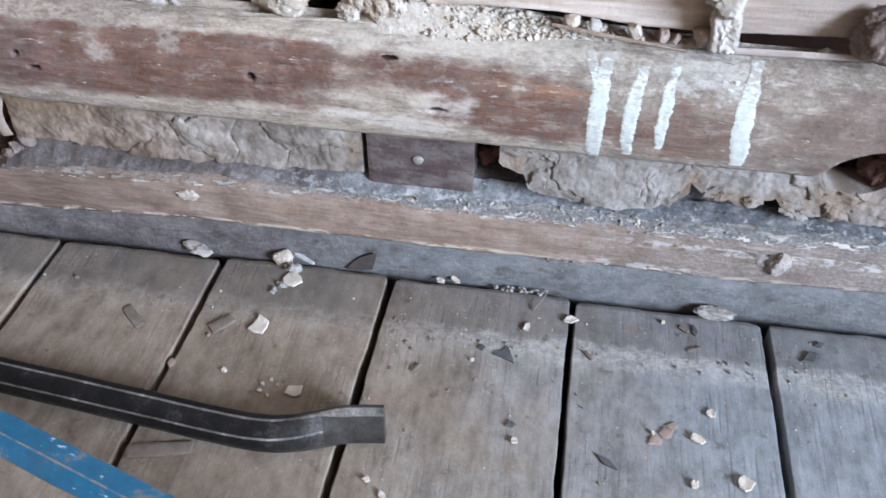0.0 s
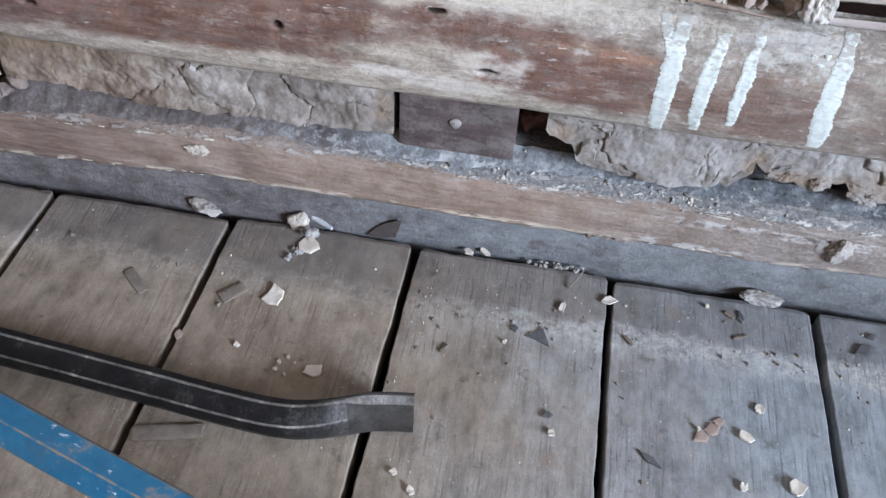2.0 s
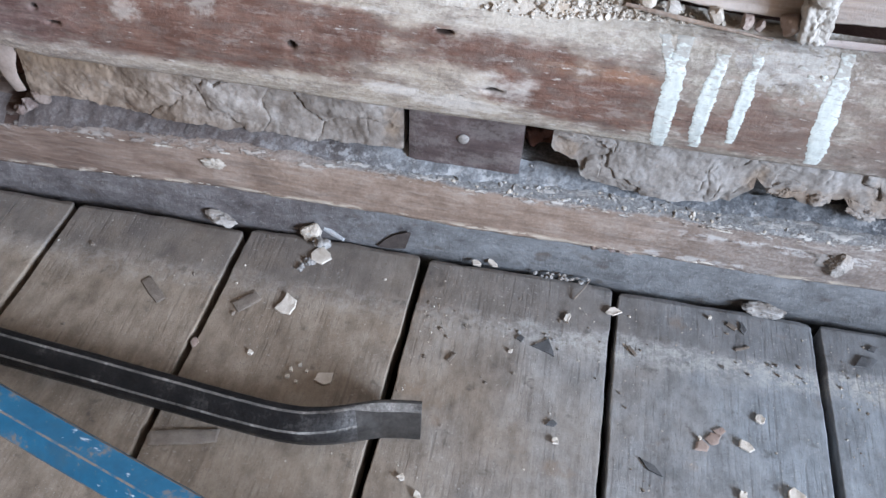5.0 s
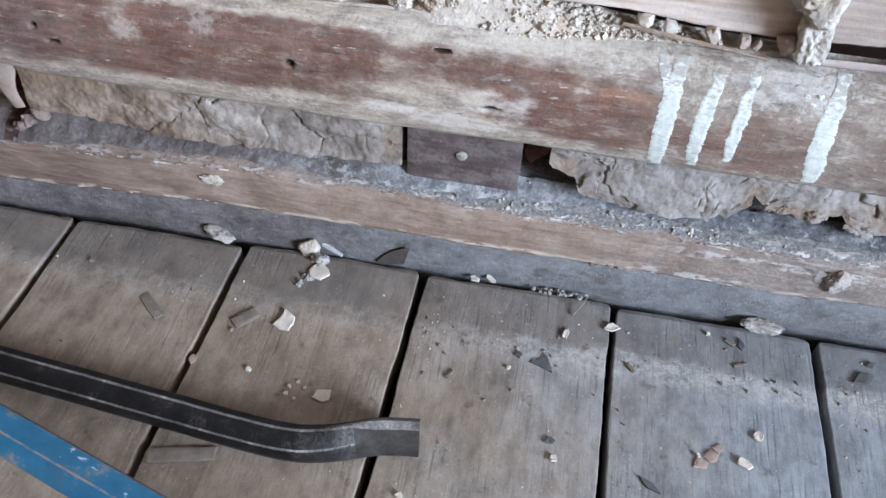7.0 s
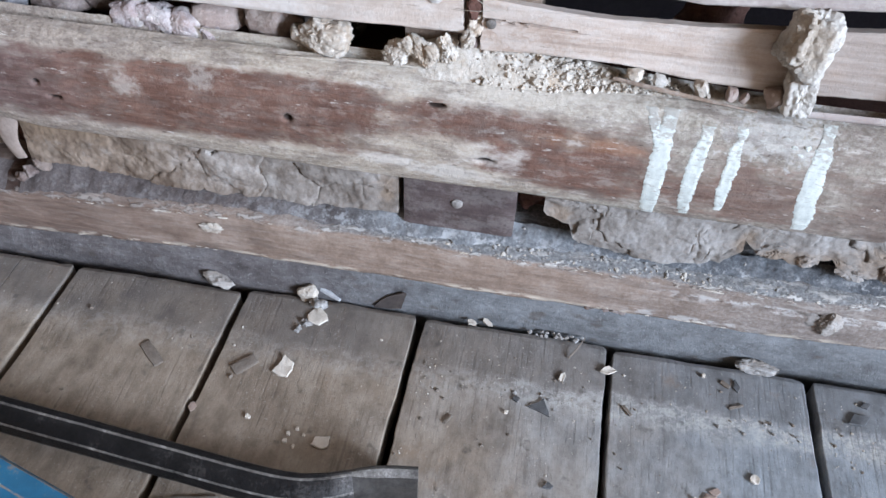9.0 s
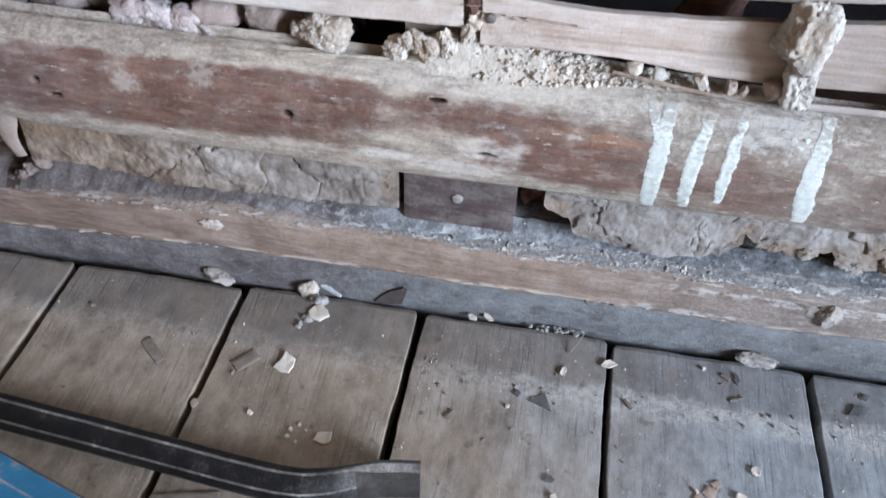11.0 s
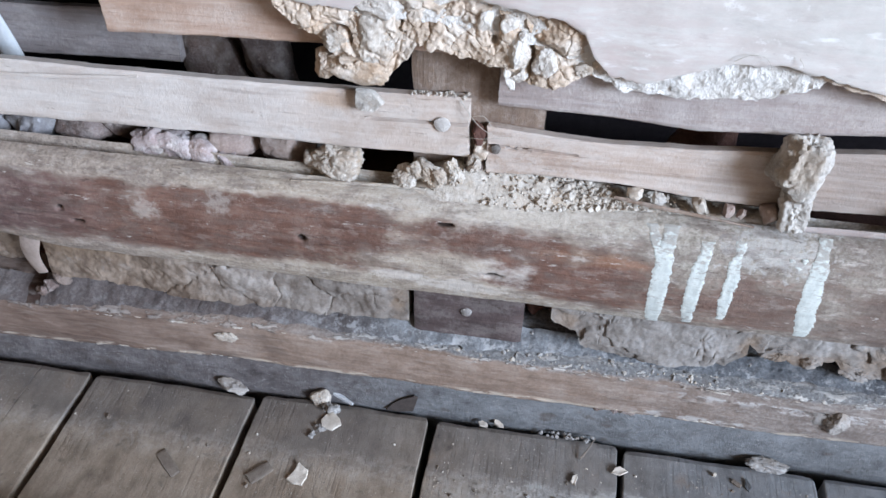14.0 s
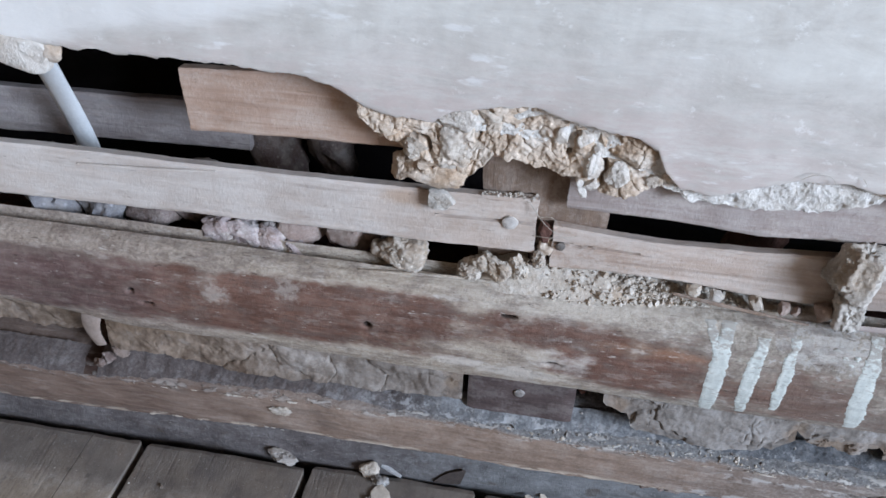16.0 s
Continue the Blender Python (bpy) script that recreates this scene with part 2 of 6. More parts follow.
    # greyish film of lime left in the wood's pores
    col = g.mix(g.math("MULTIPLY", g.step(g.noise(p, 95, 5, 0.7), 0.5, 0.70), g.step(f, 0.2, 0.9, 0.30, 0.13)), col, (0.43, 0.37, 0.33))
    grime = g.step(g.noise(g.scaled(p, 0.45, 1, 1), 90, 7, 0.74), 0.45, 0.64, 0, 0.6)
    col = g.mix(grime, col, (0.15, 0.115, 0.098))
    pale = g.math("MULTIPLY", g.step(g.noise(g.scaled(p, 0.35, 1, 1), 150, 6, 0.72), 0.53, 0.66, 0, 0.5), g.step(f, 0.3, 0.95, 1.0, 0.42))
    col = g.mix(g.math("MULTIPLY", pale, g.step(xyz[0], -0.28, -0.06, 0.45, 1.0)), col, (0.56, 0.51, 0.46))
    for cx, cz, r in ((-0.195, 0.205, 0.008), (-0.142, 0.214, 0.008)):
        e = g.math("ADD", g.ellipse(xyz, cx, cz, r * 1.5, r * 1.2), g.math("MULTIPLY", g.math("SUBTRACT", g.noise(p, 130, 6, 0.7), 0.5), 4.0))
        col = g.mix(g.step(e, 0.0, 0.8, 0, 0.42), col, (0.48, 0.43, 0.38))
    for cx, cz, rx, rz in ((0.02, 0.170, 0.035, 0.014), (0.050, 0.184, 0.030, 0.016), (-0.02, 0.172, 0.03, 0.008)):
        e = g.math("ADD", g.ellipse(xyz, cx, cz, rx, rz), g.math("MULTIPLY", g.math("SUBTRACT", g.noise(g.scaled(p, 0.5, 1, 1), 110, 6, 0.7), 0.5), 2.4))
        col = g.mix(g.step(e, 0.1, 0.8, 0, 0.6), col, (0.60, 0.55, 0.50))
    # short flecks of lime and dark pits along the grain
    fleck = g.step(g.noise(g.scaled(p, 0.28, 1, 1), 300, 4, 0.7), 0.63, 0.69, 0, 0.6)
    col = g.mix(g.math("MULTIPLY", fleck, g.step(blot, 0.40, 0.56)), col, (0.60, 0.56, 0.51))
    col = g.mix(g.step(g.noise(g.scaled(p, 0.22, 1, 1), 330, 4, 0.7), 0.635, 0.70, 0, 0.65), col, (0.055, 0.036, 0.030))
    # shade inside the sunken holes put into the colour as near-black spots
    for cx, cz, rx, rz in ((-0.0865, 0.1955, 0.0032, 0.0030), (0.009, 0.2165, 0.0060, 0.0016), (0.042, 0.1832, 0.0068, 0.0017), (-0.2475, 0.1875, 0.0052, 0.0019), (-0.258, 0.1975, 0.0026, 0.0020)):
        col = g.mix(g.step(g.ellipse(xyz, cx, cz, rx, rz), -0.1, 0.3, 0, 0.9), col, (0.02, 0.014, 0.011))
    g.bump(total(g, g.math("MULTIPLY", f, -0.7), g.math("MULTIPLY", grain, 0.8), g.math("MULTIPLY", fine, 0.6), g.math("MULTIPLY", stain, 0.6)), 0.0012, 0.9)
    g.roughness(g.step(f, 0, 1, 0.9, 0.62))
    return g.colour(col)


def wood_lath(name, dark, mid, pale, lime=0.35, axis="x", wash=0.0, darken=0.0):
    """Sawn softwood with the grain along its length and limewash rubbed into it."""
    g = Nodes(name, 0.8, spec=0.2)
    p = g.shifted(g.position())
    s = (16, 260, 260) if axis == "x" else (260, 260, 16)
    t = (4, 60, 60) if axis == "x" else (60, 60, 4)
    grain = g.noise(g.scaled(p, *s), 1.0, 5, 0.66, 0.5)
    streak = g.noise(g.scaled(p, *t), 1.0, 4, 0.6, 0.8)
    blot = g.noise(p, 26, 6, 0.66)
    fine = g.noise(p, 420, 4, 0.7)
    col = g.ramp(total(g, g.math("MULTIPLY", grain, 0.30), g.math("MULTIPLY", streak, 0.26), g.math("MULTIPLY", blot, 0.44)), (0.34, dark), (0.5, mid), (0.64, pale))
    smear = g.math("ADD", g.math("MULTIPLY", fine, 0.3), g.math("MULTIPLY", g.noise(g.scaled(p, 0.5, 1, 1) if axis == "x" else p, 62, 6, 0.68), 0.7))
    col = g.mix(g.math("MULTIPLY", g.step(smear, 0.45, 0.60), lime), col, (0.64, 0.590, 0.545))
    if wash:  # a coat of limewash that thins out eastwards
        coat = g.math("ADD", g.split(g.position())[0], g.math("MULTIPLY", g.math("SUBTRACT", blot, 0.5), 0.25))
        col = g.mix(g.math("MULTIPLY", g.step(coat, 0.0, -0.14, 0.0, wash), g.step(smear, 0.30, 0.52, 0.6, 1.0)), col, (0.63, 0.615, 0.595))
        xyz = g.split(g.position())
        # brown shadow that the lime flake casts westwards, put into the colour
        rust_brown = g.math("ADD", g.ellipse(xyz, -0.064, 0.2870, 0.018, 0.0085), g.math("MULTIPLY", g.math("SUBTRACT", blot, 0.5), 1.8))
        col = g.mix(g.step(rust_brown, 0.0, 0.9, 0, 0.6), col, (0.46, 0.315, 0.215))
    if darken:  # darker grey-brown towards the east
        coat = g.math("ADD", g.split(g.position())[0], g.math("MULTIPLY", g.math("SUBTRACT", blot, 0.5), 0.30))
        col = g.mix(g.step(coat, 0.13, 0.26, 0.0, darken), col, g.ramp(grain, (0.3, (0.175, 0.138, 0.118)), (0.7, (0.345, 0.295, 0.262))))
    col = g.mix(g.step(g.noise(g.scaled(p, *t), 2.3, 3), 0.60, 0.72, 0, 0.3), col, tuple(0.6 * c for c in dark))
    col = g.mix(g.step(g.noise(p, 17, 5, 0.65), 0.50, 0.72, 0, 0.32), col, tuple(0.85 * c for c in dark))
    col = g.mix(g.step(g.noise(g.scaled(p, *s), 2.2, 3, 0.6), 0.66, 0.74, 0, 0.5), col, tuple(0.4 * c for c in dark))
    col = g.mix(g.step(g.noise(p, 120, 4, 0.7), 0.66, 0.74, 0, 0.4), col, tuple(0.6 * c for c in dark))
    g.bump(total(g, grain, g.math("MULTIPLY", fine, 0.5), g.math("MULTIPLY", smear, 0.7)), 0.0009, 0.7)
    return g.colour(col)


def wood_ledge():
    """Brown batten with mortar dust and lime crumbs lying along its top."""
    g = Nodes("batten_wood", 0.82, spec=0.2)
    p = g.position()
    xyz = g.split(p)
    grain = g.noise(g.scaled(p, 30, 220, 220), 1.0, 5, 0.66, 0.8)
    blot = g.noise(p, 34, 6, 0.66)
    fine = g.noise(p, 380, 4, 0.7)
    wood = g.ramp(total(g, g.math("MULTIPLY", grain, 0.28), g.math("MULTIPLY", blot, 0.5), g.math("MULTIPLY", fine, 0.22)), (0.36, (0.150, 0.103, 0.077)), (0.5, (0.260, 0.190, 0.149)), (0.66, (0.372, 0.300, 0.250)))
    wood = g.mix(g.step(g.math("ADD", xyz[0], g.math("MULTIPLY", blot, 0.12)), -0.02, -0.24, 0, 0.75), wood, g.ramp(grain, (0.3, (0.090, 0.058, 0.046)), (0.55, (0.154, 0.104, 0.083)), (0.75, (0.240, 0.175, 0.143))))
    grey = g.ramp(fine, (0.32, (0.095, 0.091, 0.089)), (0.5, (0.172, 0.169, 0.167)), (0.7, (0.31, 0.308, 0.305)))
    wood = g.mix(g.step(g.math("ADD", xyz[0], g.math("MULTIPLY", blot, 0.2)), 0.17, 0.4, 0, 0.5), wood, grey)
    h = total(g, xyz[2], g.math("MULTIPLY", g.math("SUBTRACT", blot, 0.5), 0.009), g.math("MULTIPLY", g.math("SUBTRACT", grain, 0.5), 0.004),
              g.step(xyz[0], -0.16, -0.36, 0.0, 0.009), g.step(xyz[0], 0.24, 0.34, 0.0, -0.004))
    col = g.mix(g.math("MULTIPLY", g.step(h, 0.0770, 0.0805), g.step(xyz[0], -0.16, 0.0, 0.15, 1.0)), wood, grey)
    # dark hole in the dust: its shade put into the batten's colour
    pit = g.math("ADD", g.ellipse(xyz, -0.333, 0.022, 0.013, 0.022, 0, 1), g.math("MULTIPLY", g.math("SUBTRACT", blot, 0.5), 1.2))
    col = g.mix(g.math("MULTIPLY", g.step(pit, 0.0, 0.35, 0, 0.92), g.step(xyz[2], 0.0690, 0.0720)), col, (0.040, 0.022, 0.017))
    line = g.math("MULTIPLY", g.step(h, 0.0725, 0.0785), g.step(h, 0.0860, 0.0800))
    lime = g.math("MULTIPLY", g.math("ADD", line, g.step(xyz[0], 0.02, 0.14, 0.0, 0.3)), g.math("MULTIPLY", g.step(h, 0.070, 0.076), g.step(g.noise(g.scaled(p, 0.4, 1, 1), 140, 5, 0.7), 0.50, 0.60)))
    col = g.mix(g.math("MULTIPLY", lime, g.step(xyz[0], -0.22, 0.0, 0.35, 0.75)), col, (0.54, 0.51, 0.475))
    low = g.math("MULTIPLY", g.step(h, 0.0445, 0.040), g.step(g.noise(g.scaled(p, 0.3, 1, 1), 120, 4, 0.6), 0.48, 0.56))
    col = g.mix(g.math("MULTIPLY", low, 0.8), col, (0.54, 0.46, 0.38))
    flake = g.math("MULTIPLY", g.step(g.noise(g.scaled(p, 0.16, 1, 1), 170, 5, 0.65), 0.56, 0.63), g.step(xyz[0], 0.08, 0.24, 0.10, 0.22))
    col = g.mix(flake, col, (0.50, 0.46, 0.42))
    rim = g.math("MULTIPLY", g.step(g.math("ABSOLUTE", g.math("SUBTRACT", xyz[2], 0.0675)), 0.0040, 0.0015), g.step(xyz[0], 0.16, 0.20))
    rim = g.math("MAXIMUM", rim, g.math("MULTIPLY", g.step(g.math("ABSOLUTE", g.math("SUBTRACT", xyz[2], 0.0435)), 0.0050, 0.0015), g.step(g.math("ABSOLUTE", g.math("SUBTRACT", xyz[0], 0.205)), 0.06, 0.03)))
    col = g.mix(g.math("MULTIPLY", rim, g.step(g.noise(g.scaled(p, 0.5, 1, 1), 130, 5, 0.7), 0.47, 0.56, 0, 0.65)), col, (0.54, 0.52, 0.50))
    stain = g.step(g.noise(g.scaled(p, 0.3, 1, 1), 70, 5, 0.6), 0.54, 0.68, 0, 0.42)
    col = g.mix(stain, col, (0.13, 0.10, 0.086))
    g.bump(total(g, grain, g.math("MULTIPLY", fine, 0.4), g.math("MULTIPLY", lime, 1.2), flake), 0.0010, 0.8)
    return g.colour(col)


def wood_sole():
    """Grey, dirty timber with dust on it."""
    g = Nodes("sole_wood", 0.85, spec=0.2)
    p = g.position()
    grain = g.noise(g.scaled(p, 75, 190, 190), 1.0, 6, 0.68, 0.8)
    blot = g.noise(g.scaled(p, 0.8, 1, 1), 52, 7, 0.72)
    fine = g.noise(p, 420, 4, 0.7)
    col = g.ramp(total(g, g.math("MULTIPLY", grain, 0.35), g.math("MULTIPLY", blot, 0.65)), (0.34, (0.090, 0.089, 0.090)), (0.5, (0.155, 0.157, 0.161)), (0.66, (0.225, 0.231, 0.238)))
    west = g.step(g.math("ADD", g.split(p)[0], g.math("MULTIPLY", blot, 0.2)), 0.14, -0.04)
    col = g.mix(g.math("MULTIPLY", west, 0.8), col, g.ramp(total(g, g.math("MULTIPLY", grain, 0.4), g.math("MULTIPLY", blot, 0.6)), (0.36, (0.055, 0.043, 0.042)), (0.5, (0.103, 0.085, 0.082)), (0.64, (0.170, 0.148, 0.143))))
    col = g.mix(g.step(fine, 0.57, 0.70, 0, 0.45), col, (0.34, 0.335, 0.33))
    col = g.mix(g.step(g.noise(p, 260, 5, 0.7), 0.58, 0.70, 0, 0.6), col, (0.062, 0.056, 0.054))
    col = g.mix(g.step(g.noise(g.scaled(p, 0.5, 1, 1), 75, 4), 0.58, 0.70, 0, 0.6), col, (0.085, 0.066, 0.054))
    g.bump(total(g, grain, g.math("MULTIPLY", blot, 0.8), g.math("MULTIPLY", fine, 0.6)), 0.0011, 0.9)
    return g.colour(col)


def mortar(name, dark, mid, pale, white=0.4, scale=1.0, depth=0.0022):
    """Crumbly lime or clay mortar, sandy, with pale lumps of lime."""
    g = Nodes(name, 0.95, spec=0.1)
    p = g.shifted(g.position())
    broad = g.noise(p, 38 * scale, 5, 0.65)
    grit = g.noise(p, 430, 5, 0.75)
    spots = g.cells(p, 210 * scale, "F1")
    col = g.ramp(total(g, g.math("MULTIPLY", broad, 0.6), g.math("MULTIPLY", grit, 0.4)), (0.33, dark), (0.5, mid), (0.66, pale))
    col = g.mix(g.math("MULTIPLY", g.step(g.noise(p, 75 * scale, 4, 0.6), 0.46, 0.66), white), col, (0.68, 0.64, 0.585))
    col = g.mix(g.step(spots, 0.20, 0.08, 0, 0.5), col, tuple(min(1.0, c * 1.5) for c in pale))
    col = g.mix(g.step(g.noise(p, 22 * scale, 4, 0.6), 0.52, 0.68, 0, 0.45), col, tuple(0.85 * c * k for c, k in zip(mid, (1.0, 0.80, 0.60))))
    h = total(g, g.math("MULTIPLY", grit, 0.55), g.math("MULTIPLY", broad, 1.8), g.math("MULTIPLY", g.noise(p, 130 * scale, 4, 0.6), 0.9), g.math("MULTIPLY", spots, -0.25))
    g.bump(h, depth, 1.0)
    return g.colour(col)


def clay():
    """Dried clay daub: grey-brown plates, lime-smeared, with ochre earth stains."""
    g = Nodes("clay_daub", 0.95, spec=0.1)
    p = g.position()
    xyz = g.split(p)
    broad = g.noise(p, 24, 5, 0.6)
    blot = g.noise(p, 70, 5, 0.65)
    grit = g.noise(p, 420, 4, 0.7)
    col = g.ramp(total(g, g.math("MULTIPLY", broad, 0.5), g.math("MULTIPLY", blot, 0.35), g.math("MULTIPLY", grit, 0.15)),
                 (0.37, (0.138, 0.112, 0.094)), (0.5, (0.255, 0.222, 0.196)), (0.62, (0.395, 0.362, 0.335)))
    col = g.mix(g.step(g.math("ADD", xyz[0], g.math("MULTIPLY", blot, 0.16)), 0.0, -0.16, 0, 0.85), col, g.ramp(blot, (0.35, (0.112, 0.075, 0.052)), (0.6, (0.252, 0.188, 0.140))))
    col = g.mix(g.step(g.math("ADD", xyz[0], g.math("MULTIPLY", blot, 0.10)), 0.10, 0.20, 0, 0.85), col, g.ramp(total(g, g.math("MULTIPLY", broad, 0.4), g.math("MULTIPLY", blot, 0.4), g.math("MULTIPLY", grit, 0.2)), (0.37, (0.130, 0.113, 0.099)), (0.5, (0.238, 0.216, 0.198)), (0.63, (0.350, 0.332, 0.318))))
    earth = None
    for cx, cz, rx, rz in ((-0.285, 0.140, 0.070, 0.036), (-0.225, 0.140, 0.05, 0.012), (-0.028, 0.118, 0.010, 0.03), (0.225, 0.122, 0.014, 0.016), (0.095, 0.125, 0.016, 0.012), (0.285, 0.112, 0.02, 0.014), (0.33, 0.12, 0.05, 0.022), (0.255, 0.113, 0.03, 0.010)):
        e = g.ellipse(xyz, cx, cz, rx, rz)
        earth = e if earth is None else g.math("MAXIMUM", earth, e)
    e = g.math("ADD", earth, g.math("MULTIPLY", g.math("SUBTRACT", blot, 0.5), 2.4))
    col = g.mix(g.step(e, 0.0, 0.8, 0, 0.6), col, g.mix(grit, (0.13, 0.084, 0.054), (0.27, 0.190, 0.125)))
    col = g.mix(g.step(g.noise(p, 48, 5, 0.65), 0.54, 0.70, 0, 0.28), col, (0.46, 0.43, 0.40))
    col = g.mix(g.step(g.noise(p, 210, 4, 0.7), 0.60, 0.70, 0, 0.55), col, (0.115, 0.088, 0.070))
    g.bump(total(g, g.math("MULTIPLY", grit, 0.6), g.math("MULTIPLY", blot, 1.0), g.math("MULTIPLY", g.noise(p, 160, 5, 0.7), 0.5)), 0.0009, 0.8)
    return g.colour(col)


def worn_paint():
    """Brushed white paint, thin enough for the wood to show through in places."""
    g = Nodes("white_paint", 0.7, spec=0.3)
    p = g.position()
    n = g.noise(g.scaled(p, 1, 1, 0.5), 180, 5, 0.65)
    col = g.ramp(n, (0.35, (0.455, 0.478, 0.450)), (0.65, (0.61, 0.635, 0.595)))
    top = g.step(g.split(p)[2], 0.205, 0.228, 0.0, 0.17)
    col = g.mix(g.step(g.math("ADD", g.noise(g.scaled(p, 1, 1, 2.5), 170, 4, 0.7), top), 0.58, 0.66, 0, 0.6), col, (0.27, 0.225, 0.19))
    col = g.mix(g.step(g.noise(g.scaled(p, 0.13, 1, 1), 620, 4, 0.65), 0.58, 0.67, 0, 0.6), col, (0.25, 0.215, 0.19))
    g.bump(total(g, n, g.noise(g.scaled(p, 0.15, 1, 1), 500, 4, 0.6)), 0.0004, 0.8)
    return g.colour(col)


def plaster_face():
    """Old limewashed finishing coat: white, with pink and grey worn streaks."""
    g = Nodes("plaster_paint", 0.85, spec=0.2)
    p = g.position()
    xyz = g.split(p)
    brush = g.noise(g.scaled(p, 15, 40, 52), 1.0, 5, 0.68, 0.5)
    blot = g.noise(p, 16, 6, 0.68)
    fine = g.noise(g.scaled(p, 50, 200, 260), 1.0, 4, 0.7)
    col = g.ramp(total(g, g.math("MULTIPLY", brush, 0.6), g.math("MULTIPLY", g.noise(p, 45, 6, 0.7), 0.4)), (0.35, (0.478, 0.450, 0.412)), (0.5, (0.586, 0.565, 0.524)), (0.64, (0.672, 0.658, 0.615)))
    low = g.step(g.math("ADD", xyz[2], g.math("MULTIPLY", blot, 0.08)), 0.465, 0.385)
    pink = g.math("MULTIPLY", g.step(total(g, g.math("MULTIPLY", blot, 0.5), g.math("MULTIPLY", brush, 0.5)), 0.37, 0.51), g.step(fine, 0.38, 0.58, 0.45, 1.0))
    col = g.mix(g.math("MULTIPLY", g.math("MULTIPLY", pink, low), g.step(xyz[0], 0.04, 0.20, 0.8, 0.4)), col, (0.50, 0.395, 0.365))
    col = g.mix(g.math("MULTIPLY", g.step(g.noise(g.scaled(p, 40, 120, 150), 1.0, 5, 0.7), 0.57, 0.68, 0, 0.4), low), col, (0.40, 0.345, 0.325))
    col = g.mix(g.step(g.noise(g.scaled(p, 20, 60, 130), 1.0, 4), 0.62, 0.74, 0, 0.22), col, (0.46, 0.44, 0.42))
    col = g.mix(g.step(g.noise(g.scaled(p, 14, 60, 50), 2.0, 4), 0.62, 0.72, 0, 0.6), col, (0.80, 0.80, 0.79))
    # brighter light on the upper wall put into the colour, with a sloping brushed border
    border = total(g, g.math("MULTIPLY", xyz[0], -0.24), xyz[2], g.math("MULTIPLY", g.math("SUBTRACT", brush, 0.5), 0.02))
    col = g.mix(g.step(border, 0.440, 0.456, 0, 0.8), col, (0.80, 0.79, 0.765))
    scuff = g.noise(g.scaled(p, 90, 200, 110), 1.0, 5, 0.72)
    col = g.mix(g.step(scuff, 0.60, 0.70, 0, 0.35), col, (0.88, 0.875, 0.86))
    col = g.mix(g.step(g.noise(p, 260, 4, 0.7), 0.66, 0.74, 0, 0.4), col, (0.38, 0.345, 0.32))
    g.bump(total(g, brush, g.math("MULTIPLY", fine, 0.4)), 0.0008, 0.6)
    return g.colour(col)


def steel_black(name, dark, mid, pale, ground=0.0):
    g = Nodes(name, 0.42, 0.6, 0.5)
    p = g.local()
    blot = g.noise(p, 60, 5, 0.65)
    fine = g.noise(p, 500, 4, 0.7)
    col = g.ramp(total(g, g.math("MULTIPLY", blot, 0.6), g.math("MULTIPLY", fine, 0.4)), (0.38, dark), (0.56, mid), (0.70, pale))
    worn = g.math("MULTIPLY", g.step(g.math("ADD", g.split(p)[0], g.math("MULTIPLY", g.math("SUBTRACT", blot, 0.5), 0.05)), -0.055, 0.012), ground)
    col = g.mix(worn, col, g.ramp(fine, (0.35, (0.10, 0.092, 0.088)), (0.7, (0.25, 0.235, 0.225))))
    g.roughness(g.step(fine, 0.35, 0.7, 0.36, 0.62))
    g.bump(total(g, fine, blot), 0.0005, 0.7)
    return g.colour(col)


def paint_blue(name, worn):
    g = Nodes(name, 0.4, 0.0, 0.5)
    p = g.local()
    blot = g.noise(p, 45, 5, 0.65)
    fine = g.noise(p, 300, 4, 0.7)
    col = g.ramp(blot, (0.3, (0.008, 0.082, 0.160)), (0.6, (0.012, 0.122, 0.225)), (0.75, (0.028, 0.165, 0.285)))
    col = g.mix(g.step(g.noise(p, 24, 5, 0.65), 0.5, 0.7, 0, 0.4), col, (0.06, 0.10, 0.125))
    col = g.mix(g.step(g.math("ADD", blot, g.math("MULTIPLY", fine, 0.5)), 0.80 - worn, 0.98 - worn, 0, 0.85), col, (0.22, 0.165, 0.12))
    col = g.mix(g.step(g.noise(g.scaled(p, 1, 2, 2), 95, 3), 0.66, 0.73, 0, 0.8), col, (0.55, 0.62, 0.68))
    col = g.mix(g.step(fine, 0.60, 0.72, 0, 0.4), col, (0.16, 0.17, 0.17))
    g.bump(total(g, fine, blot), 0.0004, 0.6)
    return g.colour(col)


def plain(name, a, b, rough=0.8, scale=60, metal=0.0, depth=0.0006):
    g = Nodes(name, rough, metal, 0.3)
    p = g.shifted(g.position())
    n = g.noise(p, scale, 5, 0.65)
    f = g.noise(p, scale * 7, 4, 0.7)
    g.bump(total(g, n, f), depth, 0.8)
    return g.colour(g.ramp(total(g, g.math("MULTIPLY", n, 0.6), g.math("MULTIPLY", f, 0.4)), (0.35, a), (0.65, b)))


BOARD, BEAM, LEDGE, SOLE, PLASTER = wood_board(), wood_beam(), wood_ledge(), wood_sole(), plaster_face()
LATH = wood_lath("lath_wood", (0.370, 0.275, 0.220), (0.500, 0.408, 0.345), (0.60, 0.52, 0.462), 0.45, wash=0.42)
LATH_WARM = wood_lath("lath_wood_warm", (0.30, 0.190, 0.135), (0.43, 0.300, 0.230), (0.52, 0.405, 0.335), 0.22)
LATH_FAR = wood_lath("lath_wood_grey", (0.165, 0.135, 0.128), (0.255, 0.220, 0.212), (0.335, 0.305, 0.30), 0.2)
